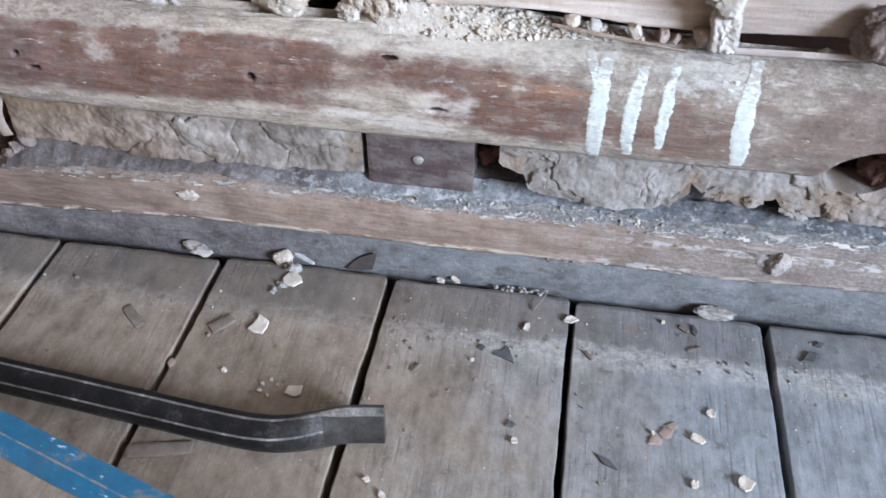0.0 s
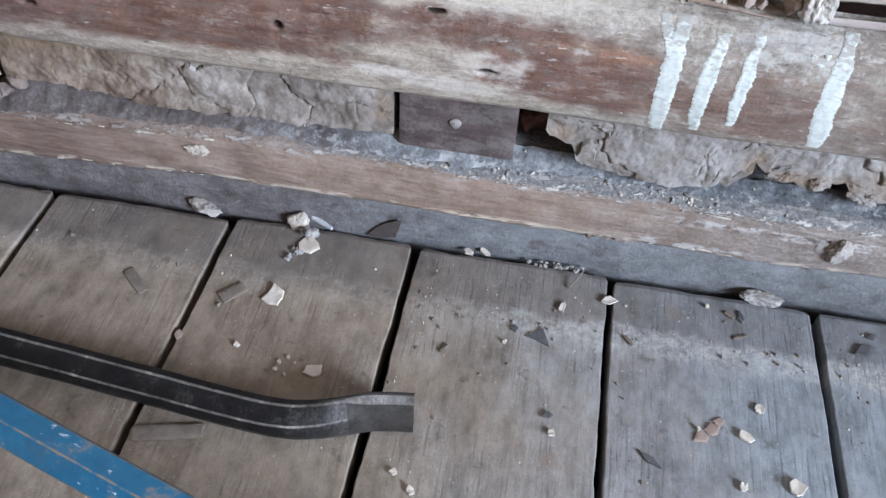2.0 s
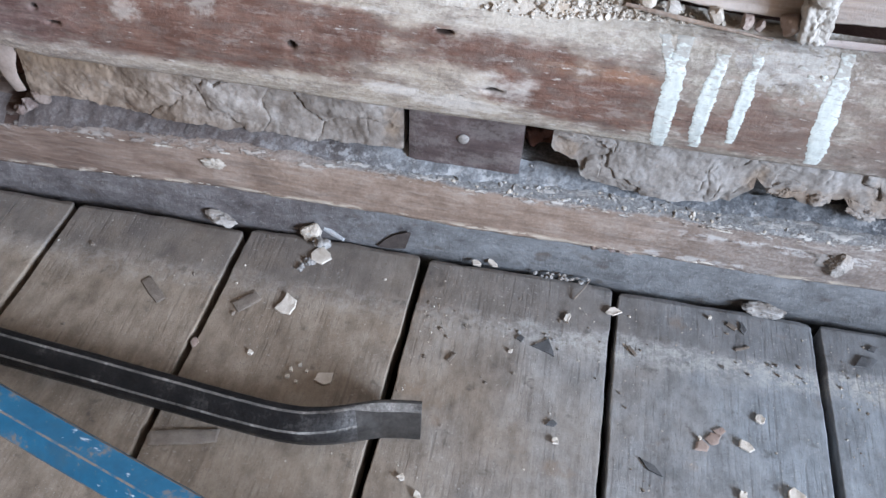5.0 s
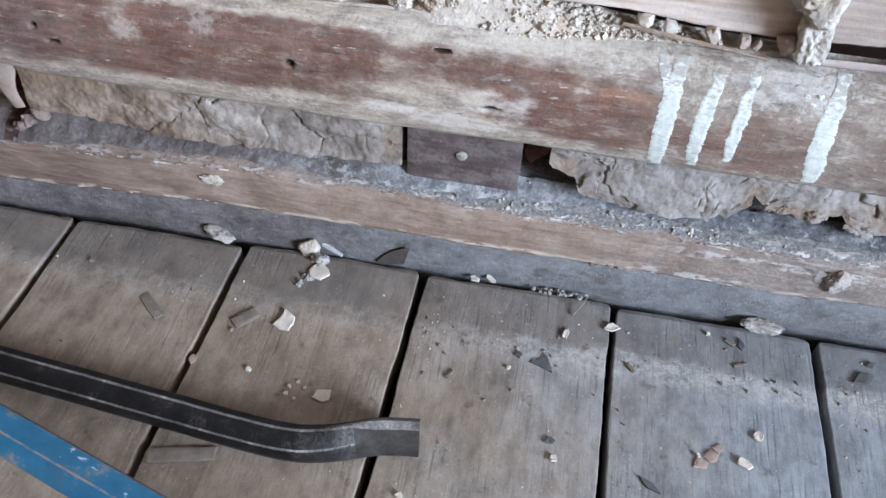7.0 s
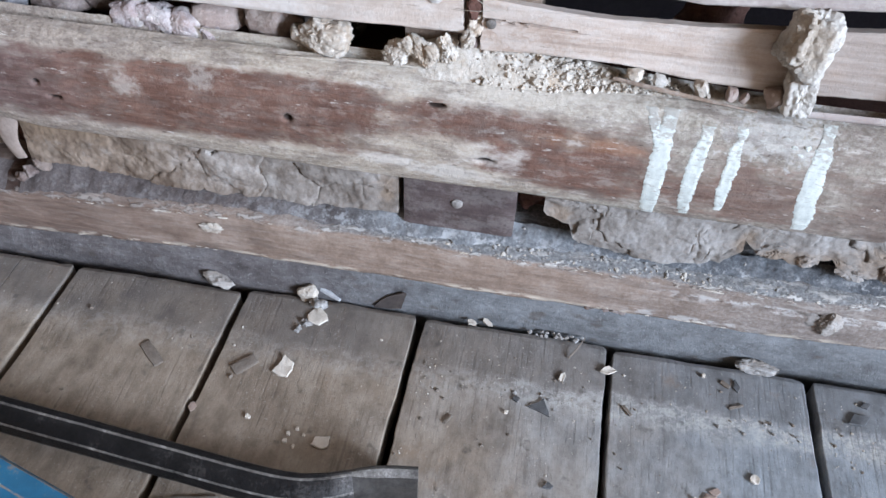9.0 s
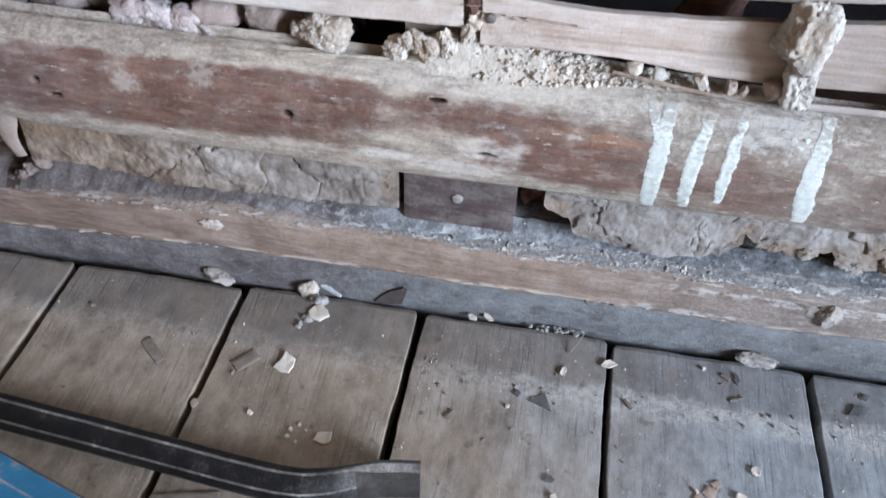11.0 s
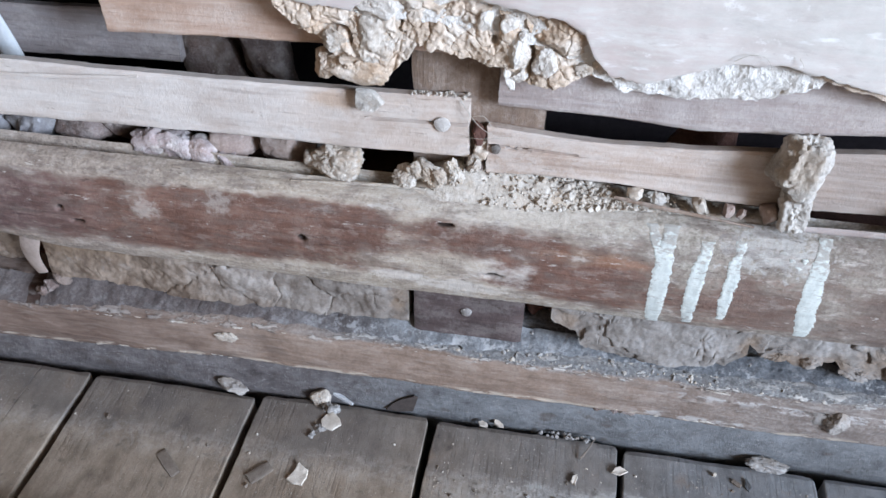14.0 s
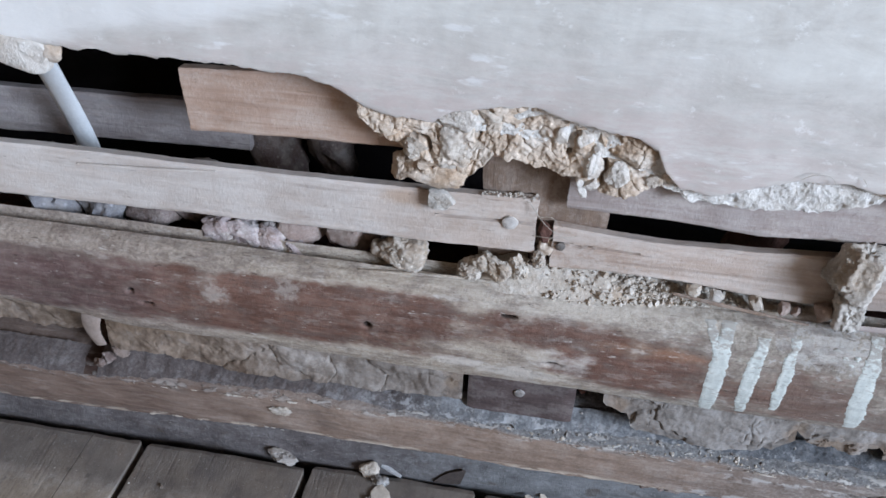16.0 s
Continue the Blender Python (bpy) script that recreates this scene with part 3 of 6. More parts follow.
LATH_PINK = wood_lath("lath_wood_pink", (0.245, 0.190, 0.168), (0.372, 0.315, 0.292), (0.465, 0.42, 0.40), 0.34)
BLOCK = wood_lath("block_wood", (0.048, 0.034, 0.033), (0.088, 0.064, 0.061), (0.14, 0.11, 0.105), 0.12)
STUD = wood_lath("stud_wood", (0.135, 0.091, 0.067), (0.23, 0.166, 0.126), (0.315, 0.240, 0.190), 0.2, "z")
CLAY = clay()
LIME = mortar("lime_mortar", (0.27, 0.215, 0.165), (0.445, 0.385, 0.325), (0.60, 0.55, 0.49), 0.6, 1.0, 0.0016)
LIME_GREY = mortar("grey_lime", (0.250, 0.215, 0.180), (0.420, 0.385, 0.345), (0.58, 0.55, 0.51), 0.55, 1.0, 0.0016)
LIME_BROWN = mortar("brown_mortar", (0.325, 0.236, 0.168), (0.52, 0.418, 0.328), (0.65, 0.56, 0.475), 0.42, 1.0, 0.0011)
LIME_WHITE = mortar("lime_coat", (0.40, 0.345, 0.295), (0.585, 0.54, 0.49), (0.70, 0.67, 0.63), 0.6, 1.0, 0.0014)
UNDERCOAT = mortar("lime_undercoat", (0.50, 0.455, 0.41), (0.69, 0.655, 0.61), (0.80, 0.78, 0.75), 0.75, 1.3, 0.0022)
RUBBLE = mortar("rubble_stone", (0.095, 0.066, 0.058), (0.175, 0.132, 0.118), (0.29, 0.24, 0.222), 0.25, 0.7)
PINK = mortar("pink_mortar", (0.26, 0.19, 0.175), (0.42, 0.34, 0.325), (0.58, 0.53, 0.52), 0.5)
CRUMB = mortar("lime_crumbs", (0.30, 0.252, 0.205), (0.465, 0.412, 0.352), (0.60, 0.55, 0.49), 0.5, 2.0, 0.0008)
DUST = mortar("mortar_dust", (0.150, 0.138, 0.130), (0.275, 0.260, 0.248), (0.42, 0.405, 0.39), 0.3, 1.6, 0.0012)
STEEL = steel_black("forged_steel", (0.008, 0.008, 0.009), (0.019, 0.018, 0.019), (0.075, 0.07, 0.066), 0.6)
STEEL_EDGE = steel_black("worn_steel_edge", (0.06, 0.055, 0.052), (0.22, 0.205, 0.19), (0.55, 0.52, 0.49))
STEEL_BLADE = plain("ground_steel", (0.030, 0.027, 0.025), (0.085, 0.077, 0.071), 0.5, 45, 0.4, 0.0002)
BLUE, BLUE_EDGE = paint_blue("blue_enamel", 0.0), paint_blue("blue_enamel_worn", 0.20)
WHITE_PAINT = worn_paint()
CHIP_WHITE = plain("plaster_chip", (0.50, 0.43, 0.355), (0.68, 0.62, 0.55), 0.85, 90)
CHIP_DARK = plain("dark_flake", (0.060, 0.060, 0.062), (0.115, 0.113, 0.115), 0.75, 140)
CHIP_FIBRE = plain("dry_fibre", (0.34, 0.30, 0.25), (0.48, 0.44, 0.385), 0.8, 140)
CHIP_BROWN = plain("bark_sliver", (0.135, 0.108, 0.088), (0.225, 0.185, 0.152), 0.8, 140)
CHIP_RED = plain("brick_flake", (0.26, 0.185, 0.150), (0.39, 0.30, 0.255), 0.9, 140)
NAIL = plain("worn_nail", (0.22, 0.195, 0.18), (0.42, 0.39, 0.365), 0.55, 400, 0.3)
NAIL_PALE = plain("limed_nail", (0.42, 0.385, 0.355), (0.60, 0.565, 0.53), 0.85, 300)
IRON = plain("rusty_iron", (0.10, 0.085, 0.075), (0.27, 0.245, 0.225), 0.6, 300, 0.5)
CABLE = plain("grey_sheath", (0.54, 0.56, 0.575), (0.64, 0.66, 0.675), 0.5, 50)
PEEL = plain("peeled_strip", (0.235, 0.180, 0.150), (0.37, 0.30, 0.26), 0.8, 60)
ZINC = plain("zinc", (0.55, 0.57, 0.60), (0.78, 0.80, 0.82), 0.25, 200, 0.4)
SOIL = plain("soil", (0.02, 0.017, 0.014), (0.045, 0.037, 0.03), 0.95, 20)
ROOM = plain("room_bounce", (0.122, 0.080, 0.048), (0.167, 0.112, 0.071), 0.9, 8)
# near-black base colour stands in for the shade deep in the hollow
VOID = plain("void_shade", (0.028, 0.022, 0.026), (0.050, 0.040, 0.046), 0.95, 30)
TAN_DUST = mortar("tan_dust", (0.185, 0.160, 0.142), (0.295, 0.265, 0.240), (0.40, 0.37, 0.345), 0.2, 1.4, 0.0012)
DARK_MARK = plain("dark_mark", (0.042, 0.033, 0.030), (0.080, 0.064, 0.057), 0.85, 140)
EARTH = plain("red_earth", (0.075, 0.036, 0.028), (0.15, 0.074, 0.056), 0.95, 70, 0.0, 0.002)


# ---- mesh helpers ----
def mesh(name, verts, faces, material, parent=None, label="", sharp=40.0, edges=None):
    me = bpy.data.meshes.new(name)
    me.from_pydata([tuple(v) for v in verts], [], faces)
    me.validate()
    bm = bmesh.new()
    bm.from_mesh(me)
    bmesh.ops.recalc_face_normals(bm, faces=bm.faces)
    bm.to_mesh(me)
    bm.free()
    me.materials.append(material)
    if edges is not None:  # the strips of a tube that are worn arrises: material, strips in a ring, which ones
        me.materials.append(edges[0])
        for i, f in enumerate(me.polygons):
            f.material_index = 1 if len(f.vertices) == 4 and i % edges[1] in edges[2] else 0
    me.shade_smooth()
    me.set_sharp_from_angle(angle=radians(sharp))
    ob = new(name, me)
    if parent is not None:
        ob.parent = parent
    if label:
        tagged(ob, label)
    return ob


def group_thing(name, at=(0, 0, 0)):
    e = new(name)
    e.location = at
    return e


def tube(sections, caps=True):
    """Verts and faces of rings of equal length, joined one to the next."""
    n, verts, faces = len(sections[0]), [], []
    for s in sections:
        verts += [tuple(p) for p in s]
    for i in range(len(sections) - 1):
        for j in range(n):
            k = (j + 1) % n
            faces.append((i * n + j, i * n + k, (i + 1) * n + k, (i + 1) * n + j))
    if caps:
        faces.append(tuple(range(n)))
        faces.append(tuple(range((len(sections) - 1) * n, len(sections) * n)))
    return verts, faces


def fbm(x, y, z, scale, seed=0.0):
    return noise.fractal(Vector((x * scale + seed, y * scale - seed, z * scale + 3 * seed)), 1.0, 2.0, 4)


def cellular(p):
    d = noise.voronoi(p)[0]
    return d[1] - d[0]


def spaced(a, b, step, lo, hi, wide=0.05):
    """Steps of one size between lo and hi, wider ones outside."""
    out, v = [], a
    while v < b:
        out.append(v)
        v += step if lo <= v < hi else min(wide, max(step, lo - v) if v < lo else wide)
    return out + [b]


def lath(name, xs, zb, zt, y, thick, material, label, seed, category="lath", rough=0.0006, crack=None):
    """A sawn lath along x: zb and zt are (x, z) stations of its two edges, y its front."""
    x0, x1 = xs
    secs = []
    for x in spaced(x0, x1, 0.0035, -0.42, 0.42):
        lo = float(np.interp(x, *zip(*zb))) + rough * (0.9 * fbm(x, 0, 0, 30, seed) + 0.5 * fbm(x, 0, 0, 160, seed))
        hi = float(np.interp(x, *zip(*zt))) + rough * (0.9 * fbm(x, 5, 0, 30, seed) + 0.5 * fbm(x, 5, 0, 160, seed))
        yy = y + 0.0012 * fbm(x, 9, 0, 9, seed)
        ring = []
        m = 30
        for i in range(m + 1):
            f = i / m
            z = lo + (hi - lo) * f
            r = 0.0012 * (max(0, 1 - f * m / 1.0) + max(0, 1 - (1 - f) * m / 1.0))
            for c0, c1, c2 in crack or ():
                if c0 < x < c1 and round(f * m) == round((c2 + 0.03 * fbm(x, 1, 0, 30, seed)) * m):
                    r += 0.0050
            ring.append((x, yy + r + rough * 0.7 * noise.noise(Vector((x * 30, f * 20, seed))), z))
        ring += [(x, yy + thick, hi - 0.0008), (x, yy + thick, lo + 0.0008)]
        secs.append(ring)
    # broken, slightly ragged ends
    for s in (secs[0], secs[-1]):
        for i, (a, b, c) in enumerate(s):
            s[i] = (a + 0.0012 * noise.noise(Vector((c * 120, b * 200, seed))) + 0.0004 * noise.noise(Vector((c * 700, b * 200, seed))), b, c)
    return tagged(mesh(name, *tube(secs), material), label, category)


def lump_mesh(name, sx, sy, sz, seed, material, sub=4, rough=1.0, boxy=False):
    """A broken lump of mortar, clay or stone about its own middle."""
    bm = bmesh.new()
    bmesh.ops.create_icosphere(bm, subdivisions=sub, radius=1.0)
    off = Vector((seed * 3.7, seed * 1.3, -seed * 2.1))
    rnd = random.Random(seed)
    planes = [(Vector((rnd.gauss(0, 1), rnd.gauss(0, 1), rnd.gauss(0, 1))).normalized(), rnd.uniform(0.66, 0.98)) for _ in range(15)]
    for v in bm.verts:
        p = v.co.copy()
        r = min([1.15] + [h / (n @ p) for n, h in planes if n @ p > 0.05])
        if boxy:
            q = p + 0.12 * Vector((noise.noise(p * 1.3 + off), noise.noise(p * 1.3 - off), noise.noise(p * 1.3 + off * 2)))
            r = 0.92 / (abs(q.x) ** 5 + abs(q.y) ** 5 + abs(q.z) ** 5) ** 0.2
            r = min([r] + [1.12 * h / (n @ p) for n, h in planes[:3] if n @ p > 0.05])
        d = r + rough * (0.16 * noise.noise(p * 1.5 + off) + 0.13 * (cellular(p * 2.1 + off) - 0.3) + 0.10 * (cellular(p * 5.0 + off) - 0.25) + 0.07 * noise.noise(p * 8 + off))
        v.co = Vector((p.x * d * sx / 2, p.y * d * sy / 2, p.z * d * sz / 2)) * 1.12
    me = bpy.data.meshes.new(name)
    bm.to_mesh(me)
    bm.free()
    me.materials.append(material)
    me.shade_smooth()
    me.set_sharp_from_angle(angle=radians(22 if sub < 3 else 50))
    return me


def lump(name, at, size, seed, material, parent=None, turn=0.0, sub=4, rough=1.0, boxy=False):
    ob = new(name, lump_mesh(name, *size, seed, material, sub, rough, boxy))
    ob.matrix_world = pose(*at, 0, turn, 0)
    if parent is not None:
        ob.parent = parent
    return ob


def cluster(name, at, spread, count, size, seed, material, sub=3, rough=2.6):
    """Several broken lumps stuck together as one piece."""
    rnd = random.Random(seed)
    verts, faces = [], []
    whole = group_thing(name, at) if size > 0.006 else None
    for i in range(count):
        s = size * rnd.uniform(0.65, 1.2)
        me = lump_mesh("fragment", s * 1.2, s, s * 0.9, seed + i * 3.1, material, sub, rough)
        o = len(verts)
        c = [rnd.uniform(-0.5, 0.5) * w for w in spread]
        if whole:
            bit = new("fragment", me)
            bit.parent = whole
            bit.location = c
            continue
        verts += [(v.co.x + c[0], v.co.y + c[1], v.co.z + c[2]) for v in me.vertices]
        faces += [tuple(o + k for k in f.vertices) for f in me.polygons]
        bpy.data.meshes.remove(me)
    if whole:
        return whole
    ob = mesh(name, verts, faces, material, sharp=50)
    ob.matrix_world = pose(*at)
    return ob


def flake(name, at, size, seed, material, turn=0.0, tilt=0.0, thick=0.0025, corners=7, label="", category="debris", group="", square=False, curl=0.0):
    """A flat chip lying on the boards: an uneven polygon with a thickness and chipped rim."""
    rnd = random.Random(seed)
    w, d = size
    if square:
        base = [(-0.5, -0.45), (0.0, -0.5), (0.5, -0.42), (0.52, 0.4), (0.05, 0.5), (-0.5, 0.46)]
    else:
        base = []
        for i in range(corners):
            a = 2 * math.pi * (i + rnd.uniform(-0.25, 0.25)) / corners
            r = rnd.uniform(0.32, 0.58) if corners > 4 else rnd.uniform(0.44, 0.56)
            base.append((r * math.cos(a), r * math.sin(a)))
    pts = []
    for i, (a, b) in enumerate(base):
        c, e = base[(i + 1) % len(base)]
        for k in range(3):
            f = k / 3
            j = 0.03 if k else 0.0
            pts.append((a + (c - a) * f + rnd.uniform(-j, j), b + (e - b) * f + rnd.uniform(-j, j)))
    ring = lambda s, z, wob: [(x * w * s, y * d * s, z + wob * fbm(x, y, 0, 2.3, seed) + curl * 3.0 * (x * x + 0.3 * y * y) * s * s) for x, y in pts]
    secs = [ring(0.90, 0.0, 0), ring(1.0, thick * 0.35, thick * 0.15), ring(0.97, thick * 0.8, thick * 0.3), ring(0.90, thick, thick * 0.3), ring(0.35, thick * 1.02, thick * 0.3)]
    ob = mesh(name, *tube(secs), material, sharp=35)
    ob.matrix_world = pose(*at, tilt, 0, turn)
    return tagged(ob, label, category, group)


def sheet(name, xs, bottom, top, front, thick, material, rows, parent=None, power=1.0, label=""):
    """A slab along the wall between two uneven edges: front(x, z) is its face, thick its depth."""
    n, verts, faces = rows + 1, [], []
    ring = []
    for x in xs:
        lo, hi = bottom(x), top(x)
        col = []
        for r in range(n):
            f = (r / rows) ** power
            z = lo + (hi - lo) * f
            col.append((x, front(x, z), z))
        y0 = col[0][1]
        # the broken lower edge runs back to the rear face
        back = [(x, col[-1][1] + thick, hi), (x, y0 + thick, lo + 0.001), (x, y0 + thick * 0.62, lo - 0.0012 + 0.002 * noise.noise(Vector((x * 260, 1, 0)))), (x, y0 + thick * 0.25, lo - 0.0008 + 0.0016 * noise.noise(Vector((x * 300, 7, 0))))]
        ring.append(col + back)
    return mesh(name, *tube(ring), material, parent, label, sharp=45)


def steps(a, b, n):
    return [a + (b - a) * i / n for i in range(n + 1)]


def station(pts):
    xs, zs = zip(*pts)
    return lambda x: float(np.interp(x, xs, zs))


# ---- the room that closes the place ----
def box(name, lo, hi, material, label):
    (a, b, c), (d, e, f) = lo, hi
    v = [(a, b, c), (d, b, c), (d, e, c), (a, e, c), (a, b, f), (d, b, f), (d, e, f), (a, e, f)]
    fs = [(0, 3, 2, 1), (4, 5, 6, 7), (0, 1, 5, 4), (1, 2, 6, 5), (2, 3, 7, 6), (3, 0, 4, 7)]
    return tagged(mesh(name, v, fs, material), label, "wall", kind="structure")


def room():
    # unseen walls and ceiling, their brown chosen to warm and limit the bounce
    box("wall_south", (-1.6, -4.7, -0.2), (4.6, -4.6, 3.4), ROOM, "plain unseen wall of the room, brown for warm bounce light")
    box("wall_west", (-1.6, -4.6, -0.2), (-1.5, 0.4, 3.4), ROOM, "plain unseen wall of the room, brown for warm bounce light")
    for lo, hi in (((4.5, -4.6, -0.2), (4.6, -4.28, 3.4)), ((4.5, -2.18, -0.2), (4.6, 0.4, 3.4)), ((4.5, -4.28, -0.2), (4.6, -2.18, 1.26)), ((4.5, -4.28, 3.08), (4.6, -2.18, 3.4))):
        box("wall_east", lo, hi, ROOM, "plain unseen wall beside the window opening, brown for warm bounce light")
    tagged(box("ceiling", (-1.6, -4.7, 3.4), (4.6, 0.5, 3.5), ROOM, "plain unseen ceiling, brown for warm bounce light"), "", "ceiling")
    tagged(box("ground", (-1.6, -4.7, -0.25), (4.6, 0.5, -0.2), SOIL, "dark soil under the floor boards"), "", "ground")
    box("wall_north", (-1.5, 0.30, -0.2), (4.5, 0.4, 3.4), VOID, "near-black rear sheet of the hollow wall, standing in for its shade")


room()


# ---- floor ----
def lean_at(x):
    return float(np.interp(x, (-0.35, -0.15, 0.0, 0.15, 0.31), (0.040, 0.034, 0.0175, 0.009, 0.0)))


def plank(x0, x1, y1, seed, parent, split=None):
    """One floor board along y, its upper edges worn round, its end cut uneven."""
    secs = []
    ys = [-4.6, -1.4, -0.8, -0.5, -0.36] + steps(-0.30, y1, 70)
    for k, y in enumerate(ys):
        wa = x0 + 0.0011 * fbm(1, y, 0, 16, seed) + 0.0006 * fbm(4, y, 0, 70, seed) + lean_at(x0) * y
        wb = x1 + 0.0011 * fbm(2, y, 0, 16, seed + 3) + 0.0006 * fbm(5, y, 0, 70, seed) + lean_at(x1) * y
        worn = 0.0017 * max(0.0, 1 - (y1 - y) / 0.0035) ** 2
        wa, wb = wa + worn, wb - worn
        last = 0.0016 if k == len(ys) - 1 else 0.0
        ring = []
        m = 22
        across = [wa + (wb - wa) * (0.5 - 0.5 * math.cos(math.pi * i / m)) for i in range(m + 1)]
        mid = None
        if split:
            mid = split + lean_at(split) * y + 0.0008 * fbm(3, y, 0, 40, seed)
            k = min(range(2, m - 1), key=lambda i: abs(x0 + (x1 - x0) * (0.5 - 0.5 * math.cos(math.pi * i / m)) - split))
            across[k - 1:k + 2] = [mid - 0.0005, mid, mid + 0.0005]
        for x in across:
            f = (x - wa) / (wb - wa)
            e = min(f, 1 - f) * (wb - wa)
            r = -0.0004 * max(0, 1 - e / 0.0008) ** 2
            cup = -0.0008 * (2 * f - 1) ** 2 - (0.004 if split and x == mid else 0.0)
            yy = y + (0.0011 * fbm(x, 0, 0, 28, seed) + 0.0009 * fbm(x, 3, 0, 160, seed) if y > y1 - 0.004 else 0)
            ring.append((x, yy, cup + r - last + 0.0005 * fbm(x, y, 0, 20, seed)))
        ring += [(wb, y, -0.026), (wa, y, -0.026)]
        secs.append(ring)
    return mesh("plank", *tube(secs), BOARD, parent, sharp=18)


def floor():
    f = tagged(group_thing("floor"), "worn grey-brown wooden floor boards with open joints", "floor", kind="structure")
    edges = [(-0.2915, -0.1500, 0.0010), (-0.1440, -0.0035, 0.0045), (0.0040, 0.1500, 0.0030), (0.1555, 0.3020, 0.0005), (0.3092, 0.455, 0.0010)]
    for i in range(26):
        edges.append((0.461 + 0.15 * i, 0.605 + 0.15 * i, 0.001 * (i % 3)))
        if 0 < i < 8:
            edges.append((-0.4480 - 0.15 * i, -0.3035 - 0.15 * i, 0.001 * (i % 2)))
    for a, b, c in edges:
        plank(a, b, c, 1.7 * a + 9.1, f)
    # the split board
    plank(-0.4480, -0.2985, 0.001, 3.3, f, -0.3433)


floor()


# ---- the wall's timbers ----
def extruded(name, xs, profile, material, label, category, wob=0.0008, seed=1.0, edit=None):
    """A timber along x from a closed (y, z) profile, with a slightly uneven surface."""
    secs = []
    for x in xs:
        ring = []
        for y, z in profile:
            d = wob * fbm(x * 0.35, y, z, 60, seed) + wob * 0.9 * fbm(x, y * 0.3, z * 0.3, 9, seed)
            p = (x, y + d, z + 0.35 * wob * fbm(x, 3, z * 0.2, 14, seed) + 0.5 * wob * fbm(x, 8, z * 0.2, 90, seed))
            ring.append(edit(p) if edit else p)
        secs.append(ring)
    ob = tagged(mesh(name, *tube(secs), material, sharp=60), label, category)
    return tagged(ob, kind="structure") if category != "timber rail" else ob


def refine(pts, gap):
    """A profile with points no further apart than gap."""
    out = []
    for (a, b), (c, d) in zip(pts, pts[1:] + pts[:1]):
        n = max(1, int(math.hypot(c - a, d - b) / gap))
        out += [(a + (c - a) * i / n, b + (d - b) * i / n) for i in range(n)]
    return out


FRONT = [(-0.0010, 0.1515), (-0.0055, 0.1560), (-0.0085, 0.1640), (-0.0105, 0.1740), (-0.0112, 0.1850), (-0.0105, 0.1960), (-0.0090, 0.2060), (-0.0065, 0.2150), (-0.0020, 0.2230), (0.0050, 0.2290), (0.0130, 0.2315)]
HOLES = ((-0.0865, 0.1955, 0.0030, 0.0028), (0.009, 0.2165, 0.0058, 0.0016), (0.042, 0.1832, 0.0066, 0.0017), (-0.2475, 0.1875, 0.0050, 0.0019), (-0.258, 0.1975, 0.0025, 0.0019))


def beam_front(z):
    ys, zs = zip(*FRONT)
    return float(np.interp(z, zs, ys))


def beam():
    def edit(p):
        x, y, z = p
        # the arched notch at the lower edge
        d = math.hypot((x - 0.336) / 0.040, (z - 0.146) / 0.038)
        if d < 1.0 and z < 0.19 and y < 0.03:
            z = max(z, 0.146 + 0.038 * math.sqrt(max(0.0, 1 - ((x - 0.336) / 0.040) ** 2)))
        # the lower edge lifts to the west
        if x < -0.27 and z < 0.18:
            z += min(0.012, (-0.27 - x) * 0.16) * (0.18 - z) / 0.03
        if y < 0.008:
            for cx, cz, rx, rz in HOLES:
                e = ((x - cx) / rx) ** 2 + ((z - cz) / rz) ** 2
                if e < 1.6:
                    y += 0.006 * max(0.0, 1 - e / 1.6)
        return x, y, z

    prof = refine(FRONT, 0.0014) + refine([(0.0240, 0.2325), (0.0240, 0.1500)], 0.02)[:-1]
    extruded("rail", spaced(-1.5, 4.5, 0.0016, -0.40, 0.40), prof, BEAM, "reddish-brown rounded timber rail with flaking limewash, nailed across the stud", "timber rail", 0.0007, 2.0, edit)


beam()
rail = bpy.data.objects["rail"]


def stroke(points, seed):
    """A brushed mark of white paint that lies on the rail's rounded face."""
    secs = []
    zs = [p[0] for p in points]
    for z in steps(zs[0], zs[-1], 90):
        a, b = (float(np.interp(z, zs, [p[k] for p in points])) for k in (1, 2))
        k = 1.0 + 1.5 * max(0.0, (z - 0.214) / 0.014)
        a += k * 0.0006 * noise.noise(Vector((z * 260, seed, 0.5))) + 0.0011 * noise.noise(Vector((z * 1300, seed, 3.5)))
        b += k * 0.0006 * noise.noise(Vector((z * 260, seed, 8.5))) + 0.0011 * noise.noise(Vector((z * 1300, seed, 5.5)))
        ring = []
        for i in range(9):
            x = a + (b - a) * i / 8
            lift = 0.0004 if 0 < i < 8 else 0.0001
            ring.append((x, beam_front(z) - lift + 0.0003 * noise.noise(Vector((x * 500, z * 900, seed))) + 0.0007 * fbm(x * 0.35, beam_front(z), z, 60, 2.0) + 0.00063 * fbm(x, beam_front(z) * 0.3, z * 0.3, 9, 2.0), z))
        ring += [(x, y + 0.003, z) for x, y, z in reversed(ring)]
        secs.append(ring)
    return mesh("paint_stroke", *tube(secs), WHITE_PAINT, rail, "ragged stroke of white paint")


stroke([(0.1530, 0.1460, 0.1530), (0.1665, 0.1430, 0.1530), (0.1830, 0.1420, 0.1530), (0.1960, 0.1420, 0.1530), (0.2085, 0.1420, 0.1530), (0.2185, 0.1425, 0.1525), (0.2265, 0.1440, 0.1535), (0.2292, 0.1450, 0.1545)], 1)
